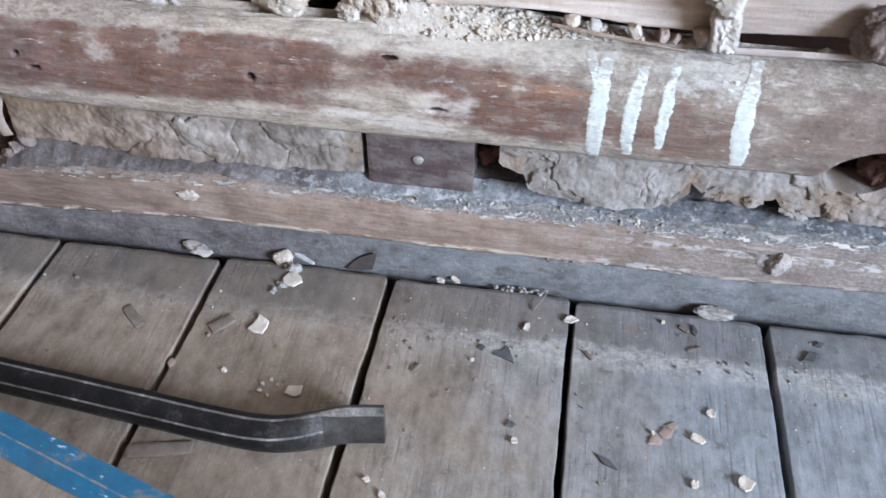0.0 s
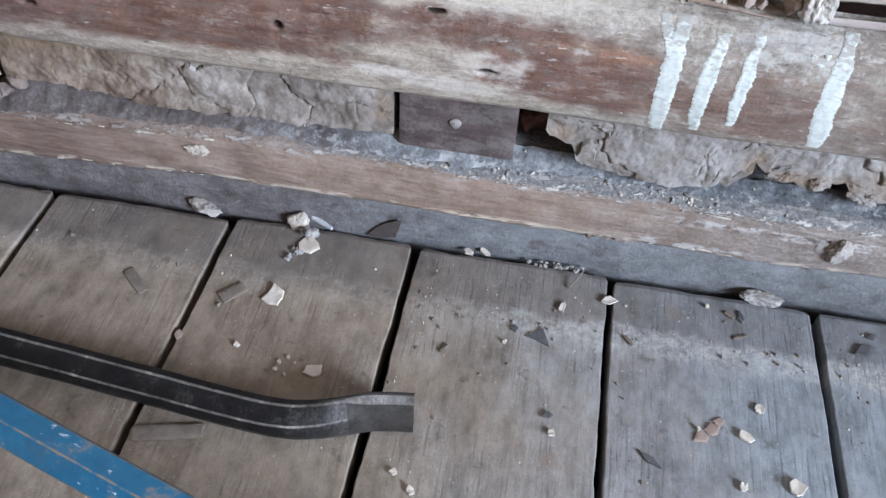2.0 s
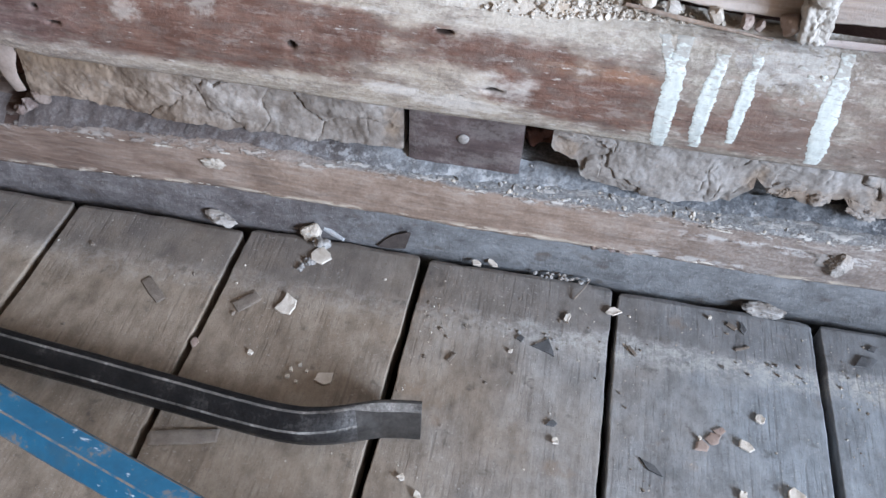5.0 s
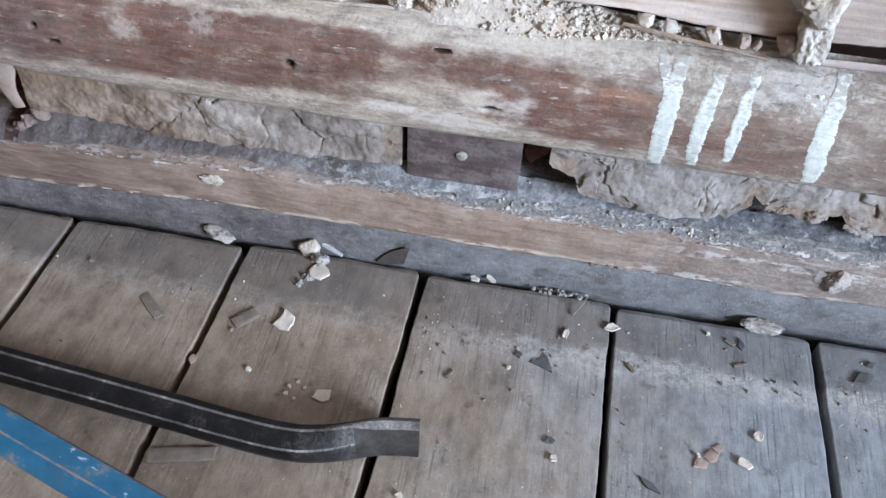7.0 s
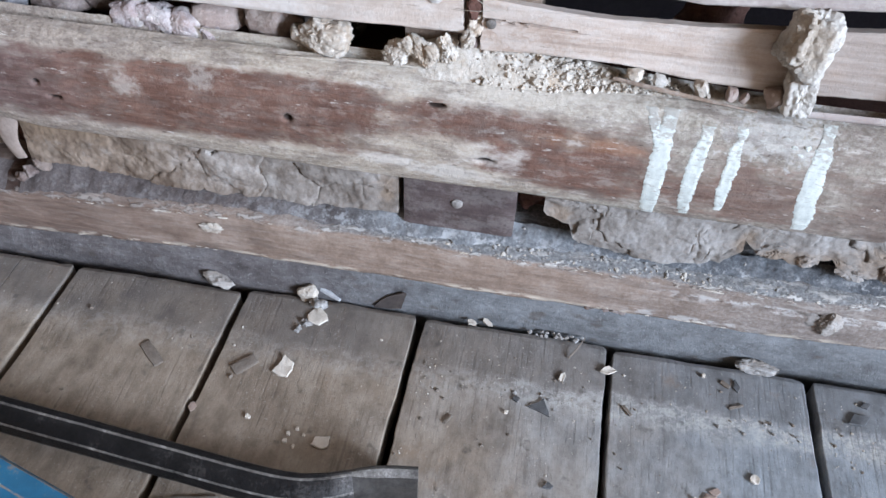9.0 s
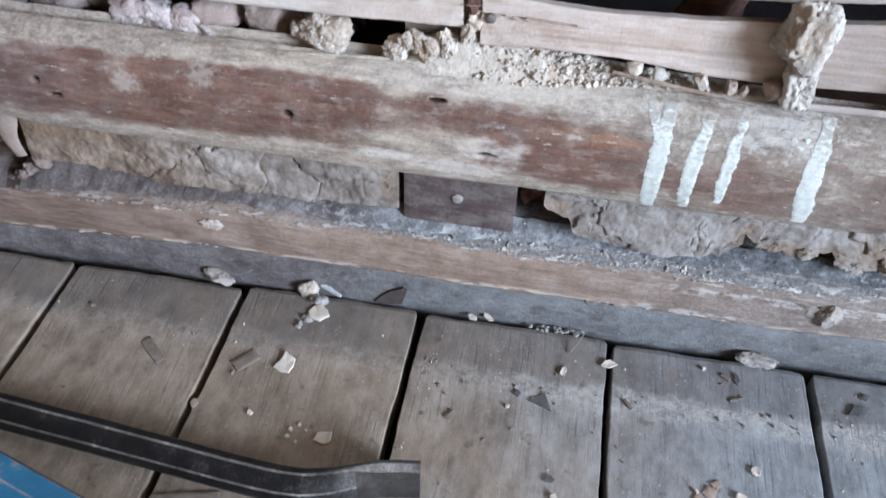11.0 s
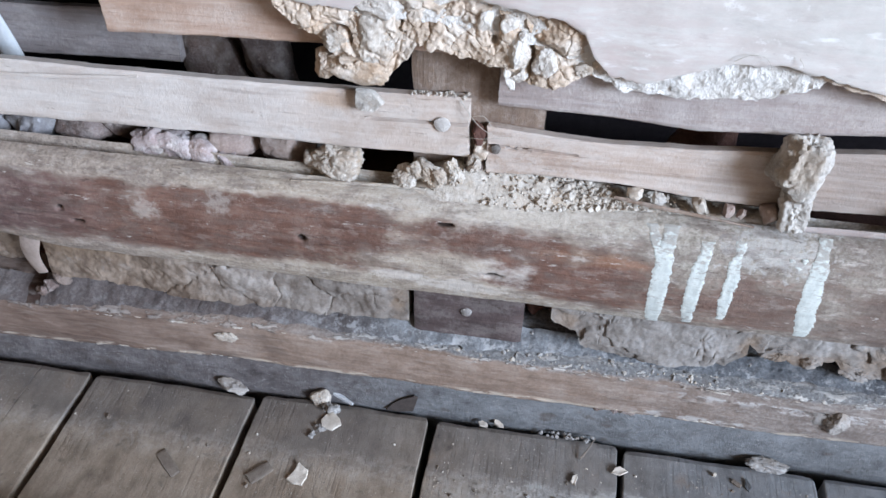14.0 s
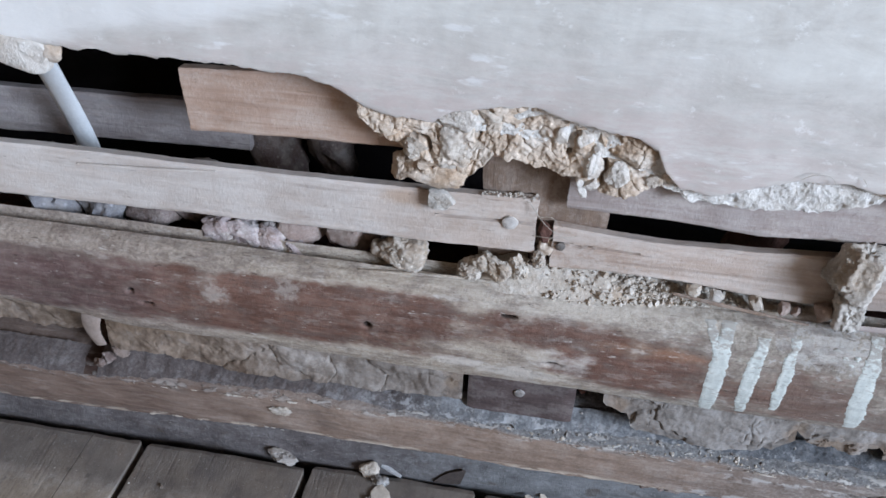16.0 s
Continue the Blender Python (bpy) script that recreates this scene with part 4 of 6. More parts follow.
stroke([(0.2110, 0.1420, 0.1455), (0.2180, 0.1396, 0.1445), (0.2240, 0.1366, 0.1425), (0.2290, 0.1336, 0.1412)], 5)
stroke([(0.1600, 0.1680, 0.1740), (0.1715, 0.1650, 0.1730), (0.1870, 0.1640, 0.1730), (0.2000, 0.1640, 0.1740), (0.2115, 0.1650, 0.1740), (0.2175, 0.1680, 0.1750), (0.2245, 0.1680, 0.1760)], 2)
stroke([(0.1685, 0.1880, 0.1930), (0.1760, 0.1870, 0.1930), (0.1905, 0.1850, 0.1930), (0.2035, 0.1860, 0.1940), (0.2145, 0.1860, 0.1930), (0.2205, 0.1890, 0.1940), (0.2260, 0.1870, 0.1950)], 3)
stroke([(0.1595, 0.2390, 0.2470), (0.1715, 0.2360, 0.2480), (0.1860, 0.2330, 0.2450), (0.1970, 0.2330, 0.2450), (0.2065, 0.2330, 0.2440), (0.2175, 0.2340, 0.2440), (0.2255, 0.2360, 0.2430), (0.2300, 0.2370, 0.2450)], 4)

extruded("sole_timber", spaced(-1.5, 4.5, 0.004, -0.42, 0.42),
         refine([(0.0300, -0.20), (0.0200, -0.040), (0.0112, -0.012), (0.0092, -0.003), (0.0086, 0.003), (0.0094, 0.011), (0.0104, 0.020), (0.0115, 0.030), (0.0170, 0.038), (0.0300, 0.044), (0.0900, 0.044), (0.0900, -0.20)], 0.006),
         SOLE, "dark grey dusty sole timber along the foot of the wall", "timber", 0.0016, 5.0)


def batten():
    def edit(p):
        x, y, z = p
        sag = -0.010 * max(0.0, min(1.0, (-0.16 - x) / 0.2)) + 0.004 * max(0.0, min(1.0, (x - 0.24) / 0.1))
        crack = 0.0660 + 0.0012 * fbm(x, 0, 0, 30, 9)
        if 0.165 < x < 0.42 and y < 0.01 and abs(z - crack) < 0.0011:
            y += 0.0022
        elif x > 0.165 and y < 0.012 and z < crack and z > 0.037:
            y -= 0.0011 * min(1.0, (x - 0.165) / 0.03)
        return x, y, z + sag

    return extruded("batten", spaced(-1.5, 4.5, 0.0025, -0.42, 0.42),
                    refine([(0.0150, 0.0350), (0.0085, 0.0362), (0.0062, 0.0400), (0.0055, 0.0560), (0.0064, 0.0720), (0.0078, 0.0790), (0.0110, 0.0822), (0.0210, 0.0875), (0.0320, 0.0915), (0.0700, 0.0930), (0.0700, 0.0350)], 0.0013),
                    LEDGE, "brown wooden batten with mortar dust along its top edge", "batten", 0.0013, 7.0, edit)


batten()


def stud():
    secs = []
    for z in steps(0.1500, 0.42, 90) + [1.2, 2.88]:
        lean = 0.0185 + 0.0075 * min(1.0, max(0.0, (z - 0.10) / 0.17))
        ring = []
        for i in range(15):
            x = -0.0168 + 0.0808 * i / 14
            e = 0.0014 if i in (0, 14) else 0.0
            ring.append((x + 0.0006 * fbm(0, i, z, 30, 1), lean + e + 0.0006 * fbm(x * 4, 0, z * 0.3, 30, 2), z))
        ring += [(0.0640, 0.11, z), (-0.0168, 0.11, z)]
        secs.append(ring)
    return tagged(mesh("stud", *tube(secs), STUD), "dark upright timber stud behind the laths", "timber stud")


stud()


def packing_block():
    secs = []
    for z in steps(0.0900, 0.1498, 30):
        ring = []
        for i in range(17):
            x = -0.0168 + 0.0812 * i / 16
            e = 0.0012 if i in (0, 16) else 0.0
            ring.append((x + 0.0005 * fbm(0, i, z, 30, 1), 0.0178 + e + 0.0005 * fbm(x * 4, 0, z, 40, 2), z))
        ring += [(0.0644, 0.10, z), (-0.0168, 0.10, z)]
        secs.append(ring)
    return tagged(mesh("packing_block", *tube(secs), BLOCK), "dark stained timber packing block with one nail under the rail", "timber block")


block = packing_block()


def nail_head(at, r, material, parent, tilt=0.0):
    secs = []
    for s, h in ((0.55, 0.004), (0.9, 0.0005), (1.0, -0.0004), (0.95, -0.0012), (0.7, -0.0018), (0.25, -0.0021)):
        secs.append([(r * s * math.cos(a) * (1 + 0.06 * math.sin(3 * a)), h, r * s * math.sin(a)) for a in steps(0, 2 * math.pi, 16)[:-1]])
    ob = mesh("nail_head", *tube(secs), material, parent, "flat round iron nail head")
    ob.matrix_world = pose(*at, tilt, 0, 0)
    return ob


nail_head((0.0225, 0.0178, 0.1165), 0.0042, NAIL, block)

lath_left = lath("lath", (-1.5, 0.0195), [(-1.5, 0.24), (-0.30, 0.2490), (-0.22, 0.2515), (-0.14, 0.2535), (-0.06, 0.2532), (0.02, 0.2550)],
                 [(-1.5, 0.285), (-0.285, 0.2930), (-0.13, 0.2940), (-0.06, 0.2950), (0.02, 0.2975)], 0.0175, 0.0075, LATH, "pale sawn wall lath, split at its nailed end", 1.0, crack=((-0.045, 0.03, 0.57),))
nail_head((0.003, 0.0172, 0.2785), 0.0052, NAIL_PALE, lath_left)
LATH_BOWED = wood_lath("lath_wood_bowed", (0.345, 0.250, 0.195), (0.485, 0.388, 0.325), (0.595, 0.510, 0.452), 0.42, darken=0.75)
lath_bowed = lath("lath", (0.0310, 3.2), [(0.03, 0.2440), (0.06, 0.2470), (0.112, 0.2465), (0.165, 0.2412), (0.215, 0.2410), (0.27, 0.2430), (1.5, 0.28)],
     [(0.03, 0.2790), (0.074, 0.2765), (0.108, 0.2750), (0.157, 0.2772), (0.204, 0.2812), (0.255, 0.2860), (1.5, 0.32)], 0.0180, 0.0075, LATH_BOWED, "pale bowed wall lath above a heap of crumbled mortar", 2.0, crack=((0.02, 0.085, 0.62),))
nail_head((0.0365, 0.0176, 0.2640), 0.0032, IRON, lath_bowed)
lath("lath", (0.0365, 3.2), [(0.03, 0.2965), (0.104, 0.2955), (0.153, 0.2928), (0.20, 0.2950), (0.249, 0.3005), (1.5, 0.33)],
     [(0.03, 0.3400), (0.104, 0.3400), (0.25, 0.344), (1.5, 0.375)], 0.0150, 0.0075, LATH_PINK, "grey-brown wall lath half hidden by broken plaster", 3.0)
lath("lath", (-0.2015, 0.032), [(-0.21, 0.3195), (-0.141, 0.3228), (-0.06, 0.3250), (0.05, 0.327)],
     [(-0.21, 0.3630), (-0.137, 0.3670), (0.05, 0.372)], 0.0170, 0.0080, LATH_WARM, "warm brown wall lath with a square-sawn end", 4.0)
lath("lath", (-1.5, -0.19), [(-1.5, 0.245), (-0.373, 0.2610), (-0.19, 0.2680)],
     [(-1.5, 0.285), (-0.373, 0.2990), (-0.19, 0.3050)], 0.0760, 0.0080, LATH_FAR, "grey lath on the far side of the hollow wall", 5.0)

# ---- plaster ----
EDGE = [(-1.5, 0.36), (-0.45, 0.365), (-0.33, 0.372), (-0.291, 0.3825), (-0.254, 0.3790), (-0.195, 0.3800), (-0.162, 0.3800), (-0.136, 0.3780), (-0.120, 0.3780), (-0.098, 0.3720), (-0.085, 0.3630), (-0.066, 0.3580), (-0.045, 0.3570),
        (-0.034, 0.3650), (-0.015, 0.3690), (0.012, 0.3730), (0.028, 0.3680), (0.047, 0.3650), (0.069, 0.3620), (0.080, 0.3560), (0.0865, 0.3420), (0.096, 0.3320), (0.115, 0.3290), (0.135, 0.3370), (0.154, 0.3440), (0.183, 0.3470), (0.204, 0.3420), (0.26, 0.330), (1.5, 0.34)]
edge = station(EDGE)
ragged = lambda x: edge(x) + 0.0022 * fbm(x, 0, 0, 60, 4) + 0.0013 * fbm(x, 2, 0, 220, 1)
XS = spaced(-1.5, 4.5, 0.0018, -0.42, 0.42)
wall = tagged(group_thing("wall_plaster"), "white limewashed plaster wall, broken away along its lower edge", "wall", kind="structure")
sheet("finishing_coat", XS, ragged, lambda x: 3.4, lambda x, z: -0.0020 + 0.0016 * fbm(x, 0, z, 9, 2) + 0.0004 * fbm(x * 0.5, 0, z, 60, 5) + 0.0005 * max(0.0, 1 - (z - edge(x)) / 0.002) ** 2, 0.006, PLASTER, 60, wall, 2.4)
under = station([(-1.5, 0.35), (-0.30, 0.384), (-0.13, 0.381), (-0.09, 0.365), (-0.05, 0.352), (0.0, 0.352), (0.06, 0.342), (0.090, 0.328), (0.104, 0.3215), (0.131, 0.3190), (0.161, 0.3215), (0.185, 0.3240), (0.203, 0.3320), (0.215, 0.3440), (0.26, 0.340), (1.5, 0.35)])
sheet("undercoat", XS, lambda x: under(x) + 0.0035 * fbm(x, 1, 0, 60, 7) + 0.0012 * fbm(x, 4, 0, 260, 7), lambda x: 3.4,
      lambda x, z: 0.0045 + 0.0020 * fbm(x, 0, z, 70, 3) + 0.0014 * (cellular(Vector((x * 230, 0, z * 230))) - 0.3) + 0.0010 * fbm(x, 0, z, 330, 5), 0.010, UNDERCOAT, 90, wall, 3.0)
torn = station([(-0.088, 0.356), (-0.078, 0.345), (-0.062, 0.336), (-0.056, 0.328), (-0.046, 0.318), (-0.027, 0.315), (-0.019, 0.324), (-0.009, 0.338), (0.007, 0.335), (0.023, 0.332), (0.038, 0.328), (0.045, 0.322), (0.066, 0.3205), (0.080, 0.326), (0.095, 0.3300)])


CRACKS = [[(0.0028, 0.3634), (0.0175, 0.3675), (0.0311, 0.3649), (0.0463, 0.3609), (0.055, 0.356)], [(0.0330, 0.3620), (0.0320, 0.3540), (0.0335, 0.3440)], [(0.0470, 0.3600), (0.0480, 0.3520), (0.0520, 0.3460)],
          [(0.0520, 0.3460), (0.0610, 0.3435), (0.0720, 0.3385), (0.0870, 0.3375)], [(0.0530, 0.3460), (0.0540, 0.3360), (0.0535, 0.3260)], [(-0.0165, 0.3640), (-0.0205, 0.3540), (-0.0185, 0.3440)], [(-0.0620, 0.3440), (-0.0480, 0.3430), (-0.0440, 0.3300)],
          [(-0.0560, 0.3270), (-0.0420, 0.3265), (-0.0260, 0.3180)], [(-0.0360, 0.3520), (-0.0340, 0.3440)]]


def torn_depth(x, z):
    """How deep the nearest crack of the torn mortar is cut at this place."""
    x, z = x + 0.0016 * fbm(x, 1, z, 130, 2), z + 0.0016 * fbm(x, 6, z, 130, 2)
    best = 1.0
    for line in CRACKS:
        for (a, b), (c, d) in zip(line, line[1:]):
            f = max(0.0, min(1.0, ((x - a) * (c - a) + (z - b) * (d - b)) / ((c - a) ** 2 + (d - b) ** 2)))
            best = min(best, math.hypot(x - a - f * (c - a), z - b - f * (d - b)))
    return 0.0085 * max(0.0, 1 - best / 0.0019) ** 0.7 + 0.0020 * max(0.0, 1 - best / 0.006)


def torn_face(x, z):
    p = Vector((x * 70 + 0.6 * noise.noise(Vector((x * 90, 1, z * 90))), 4.0, z * 78 + 0.6 * noise.noise(Vector((x * 90, 7, z * 90)))))
    c, at = noise.voronoi(p)
    round_off = -0.0019 * max(0.0, 0.62 - c[0]) + 0.0010 * max(0.0, 1 - (c[1] - c[0]) / 0.10)
    return 0.0022 + round_off + 0.0016 * noise.noise(at[0] * 2.7) + 0.0040 * fbm(x, 0, z, 38, 8) + 0.0009 * fbm(x, 0, z, 160, 8) + 0.0007 * fbm(x, 0, z, 420, 3) + torn_depth(x, z)


sheet("scratch_coat", steps(-0.088, 0.095, 330), lambda x: torn(x) + 0.0025 * fbm(x, 0, 0, 90, 6), lambda x: max(edge(x) + 0.004, torn(x) + 0.006), torn_face, 0.010, LIME_BROWN, 84, wall)
sheet("scratch_coat", steps(0.192, 0.44, 160), lambda x: edge(x) - 0.0040 * min(1.0, (x - 0.192) / 0.02) + 0.0016 * fbm(x, 0, 0, 110, 6), lambda x: edge(x) + 0.006,
      lambda x, z: 0.0022 + 0.0010 * fbm(x, 0, z, 60, 8) + 0.0008 * fbm(x, 0, z, 240, 8), 0.008, LIME_BROWN, 10, wall)
CHUNKS = [(-0.0290, 0.0030, 0.3590, 24, 9, 13, 2), (-0.0130, 0.0040, 0.3625, 16, 9, 8, 2), (-0.0555, 0.0030, 0.3350, 14, 10, 14, 1), (-0.0330, 0.0060, 0.3360, 28, 14, 30, 1), (-0.0440, 0.0070, 0.3195, 36, 13, 17, 0), (-0.0640, 0.0120, 0.3170, 15, 12, 17, 0),
          (-0.0734, 0.0060, 0.3480, 22, 10, 13, 0), (0.0275, 0.0030, 0.3553, 9, 7, 12, 2), (0.0410, 0.0020, 0.3552, 9, 7, 9, 2), (0.0485, 0.0020, 0.3484, 5, 5, 5, 2), (0.0467, 0.0020, 0.3376, 12, 9, 18, 2),
          (0.0467, 0.0030, 0.3250, 11, 9, 8, 2), (0.0610, 0.0020, 0.3340, 13, 9, 15, 2), (0.0820, 0.0040, 0.3320, 11, 8, 8, 1)]
for i, (x, y, z, a, b, c, m) in enumerate(CHUNKS):
    lump("mortar_chunk", (x, y, z), (a / 1000, b / 1000, c / 1000), 3.0 + i * 1.37, (LIME_BROWN, LIME, LIME_WHITE)[m], wall, 10 * math.sin(i * 2.1), 5, (0.8, 1.1, 0.9)[m])
lump("mortar_chunk", (0.0430, 0.0010, 0.3225), (0.0050, 0.0050, 0.0120), 77.0, LIME_WHITE, wall, -25, 4, 1.0)

# ---- daub and rubble inside the wall ----
daub = tagged(group_thing("daub_infill"), "cracked grey-brown clay daub packed under the rail", "clay infill")


def daub_face(seed, depth, split=1.0):
    """Rounded clay plates at slightly different depths, parted by fine cracks."""
    def f(x, z):
        p = Vector((x * 15 + seed + 0.30 * fbm(x, 2, z, 30, seed), 0, z * 21 + 0.30 * fbm(x, 7, z, 30, seed)))
        c, at = noise.voronoi(p)
        gap = max(0.0, min(1.0, 0.35 + 2.2 * noise.noise(Vector((x * 22, seed, z * 22)))))
        crack = 0.0024 * split * gap * max(0.0, 1 - (c[1] - c[0]) / 0.030)
        small = noise.voronoi(p * 2.7)[0]
        crack += 0.0010 * max(0.0, 1 - (small[1] - small[0]) / 0.06) * max(0.0, min(1.0, 3.0 * noise.noise(Vector((x * 40, 3 + seed, z * 40)))))
        return depth + 0.0030 * noise.noise(at[0] * 3.3) - 0.0055 * max(0.0, 0.5 - c[0]) + crack + 0.0034 * fbm(x, 0, z * 1.4, 16, seed) + 0.0011 * fbm(x, 0, z, 60, seed) + 0.0004 * fbm(x, 0, z, 240, seed) + 0.05 * max(0.0, z - 0.12)
    return f


low_w = station([(-0.324, 0.092), (-0.300, 0.095), (-0.275, 0.098), (-0.256, 0.0925), (-0.225, 0.0905), (-0.205, 0.0890), (-0.170, 0.0895), (-0.130, 0.091), (-0.097, 0.0900), (-0.062, 0.0930), (-0.022, 0.095)])
west_low = lambda x: low_w(x) + 0.0022 + 0.0026 * fbm(x, 0, 0, 60, 1)
west_face = daub_face(1.0, 0.0225)
sheet("daub_panel", steps(-0.312, -0.0215, 330), west_low, lambda x: 0.175, lambda x, z: west_face(x, z) - 0.0032 * math.exp(-max(0.0, z - west_low(x)) / 0.010), 0.03, CLAY, 80, daub)
low_e = station([(0.082, 0.128), (0.087, 0.121), (0.103, 0.117), (0.108, 0.106), (0.116, 0.101), (0.138, 0.0965), (0.178, 0.0965), (0.211, 0.101), (0.217, 0.112), (0.222, 0.118)])
sheet("daub_panel", steps(0.084, 0.222, 170), lambda x: low_e(x) + 0.001 + 0.002 * fbm(x, 0, 0, 60, 4), lambda x: 0.175, daub_face(5.0, 0.0110, 0.35), 0.028, CLAY, 80, daub)
low_f = station([(0.222, 0.122), (0.232, 0.116), (0.250, 0.110), (0.262, 0.105), (0.270, 0.104), (0.277, 0.112), (0.284, 0.114), (0.290, 0.108), (0.300, 0.103), (0.34, 0.099), (0.45, 0.097)])
sheet("daub_panel", steps(0.2225, 0.45, 200), lambda x: low_f(x) + 0.001 + 0.0026 * fbm(x, 0, 0, 80, 6), lambda x: 0.178 - 0.050 * max(0.0, 1 - ((x - 0.334) / 0.034) ** 4), lambda x, z: daub_face(9.0, 0.0160, 0.5)(x, z) + 0.0014 * fbm(x, 0, z * 1.6, 55, 4), 0.03, CLAY, 70, daub)
for i, (x, y, z, a, b, c) in enumerate(((0.244, 0.0190, 0.1155, 26, 14, 13), (0.268, 0.0200, 0.1120, 18, 12, 12), (0.301, 0.0190, 0.1060, 24, 14, 14), (0.325, 0.0200, 0.1080, 22, 14, 18), (0.352, 0.0340, 0.1400, 30, 20, 36))):
    lump("daub_lump", (x, y, z), (a / 1000, b / 1000, c / 1000), 210 + i * 3.1, CLAY if i < 4 else EARTH, daub, 8 * i - 10, 5, 1.5)
sheet("daub_panel", steps(-0.55, -0.346, 130), lambda x: 0.086 + 0.003 * fbm(x, 0, 0, 60, 6), lambda x: 0.178, lambda x, z: daub_face(13.0, 0.042)(x, z) + 0.012 * max(0.0, 1 + (x + 0.346) / 0.02) ** 2, 0.03, CLAY, 50, daub)
box("wall_core", (-1.5, 0.055, 0.02), (4.5, 0.12, 0.19), EARTH, "dark clay core inside the wall")

PALE_STONE = mortar("pale_stone", (0.13, 0.122, 0.127), (0.215, 0.208, 0.218), (0.33, 0.325, 0.338), 0.15, 0.5, 0.001)
BROWN_STONE = mortar("brown_stone", (0.20, 0.14, 0.12), (0.34, 0.26, 0.225), (0.47, 0.385, 0.345), 0.2, 0.6)
infill = tagged(group_thing("rubble_infill"), "grey stones and mortar rubble heaped inside the hollow wall", "rubble")
STONES = [(-0.335, 0.050, 0.228, 46, 40, 40), (-0.296, 0.045, 0.226, 34, 36, 40), (-0.262, 0.050, 0.232, 40, 34, 36), (-0.236, 0.052, 0.236, 34, 30, 44), (-0.150, 0.050, 0.228, 40, 34, 30), (-0.110, 0.047, 0.230, 34, 28, 34),
          (-0.190, 0.120, 0.255, 44, 36, 80), (-0.145, 0.125, 0.255, 36, 34, 80), (-0.225, 0.060, 0.245, 34, 26, 34), (-0.345, 0.085, 0.215, 60, 40, 60), (-0.28, 0.09, 0.21, 60, 40, 60), (-0.10, 0.09, 0.205, 70, 40, 60), (0.165, 0.062, 0.262, 34, 30, 44)]
for i, (x, y, z, a, b, c) in enumerate(STONES):
    # the last stone takes dark red earth to stand in for shade
    lump("stone", (x, y, z), (a / 1000, b / 1000, c / 1000), 60 + i * 1.9, PALE_STONE if i < 2 else BROWN_STONE if i in (4, 5) else EARTH if i == 12 else RUBBLE, infill, 25 * math.sin(i * 1.7), 4, 0.7 if i in (4, 5) else 1.1)
for i, (x, z, a, c) in enumerate(((-0.200, 0.234, 26, 20), (-0.182, 0.232, 26, 20), (-0.164, 0.228, 24, 16), (-0.145, 0.224, 20, 12))):
    lump("mortar_chunk", (x, 0.030, z), (a / 1000, 0.020, c / 1000), 90 + i * 2.3, PINK, infill, 12 * i, 4, 1.1)

for i, (x, z, a) in enumerate(((0.074, 0.128, 20), (0.080, 0.114, 16), (0.072, 0.104, 18), (0.090, 0.106, 16), (0.100, 0.100, 14))):
    lump("mortar_chunk", (x, 0.050, z), (a / 1000, 0.018, a / 1100), 120 + i * 2.3, EARTH, infill, 12 * i, 4, 1.1)


def ledge_z(x, y):
    """Height of the batten's sloping top."""
    z = float(np.interp(y, (0.0078, 0.0110, 0.0210, 0.0320, 0.0700), (0.0790, 0.0822, 0.0875, 0.0915, 0.0930)))
    return z - 0.010 * max(0.0, min(1.0, (-0.16 - x) / 0.2)) + 0.004 * max(0.0, min(1.0, (x - 0.24) / 0.1))


def dust_crust(x0, x1, front, seed, rise, material):
    """A caked layer of mortar dust on the batten, its front edge broken off."""
    secs = []
    for x in steps(x0, x1, int((x1 - x0) / 0.0016)):
        yf = front(x) + 0.0022 * fbm(x, 0, 0, 45, seed) + 0.0010 * fbm(x, 2, 0, 190, seed)
        fade = min(1.0, (x - x0) / 0.02, (x1 - x) / 0.02)
        h = (0.0029 + 0.0006 * fbm(x, 6, 0, 70, seed)) * fade
        ring = [(x, yf + 0.0085, ledge_z(x, yf + 0.0085) - 0.0006), (x, yf + 0.0050, ledge_z(x, yf + 0.0050) + 0.50 * h), (x, yf - 0.0006, ledge_z(x, yf) + 0.72 * h)]
        for i in range(13):
            f = i / 12
            y = yf + 0.0004 + (0.030 - yf) * f
            ring.append((x, y, ledge_z(x, y) + h + rise(x) * f ** 1.5 + fade * (0.0013 * fbm(x, y, 0, 60, seed) + 0.0006 * fbm(x, y, 0, 260, seed))))
        ring.append((x, 0.031, ledge_z(x, 0.030) - 0.002))
        secs.append(ring)
    return tagged(mesh("dust_crust", *tube(secs), material), "caked grey mortar dust along the top of the batten", "debris", kind="stuff")


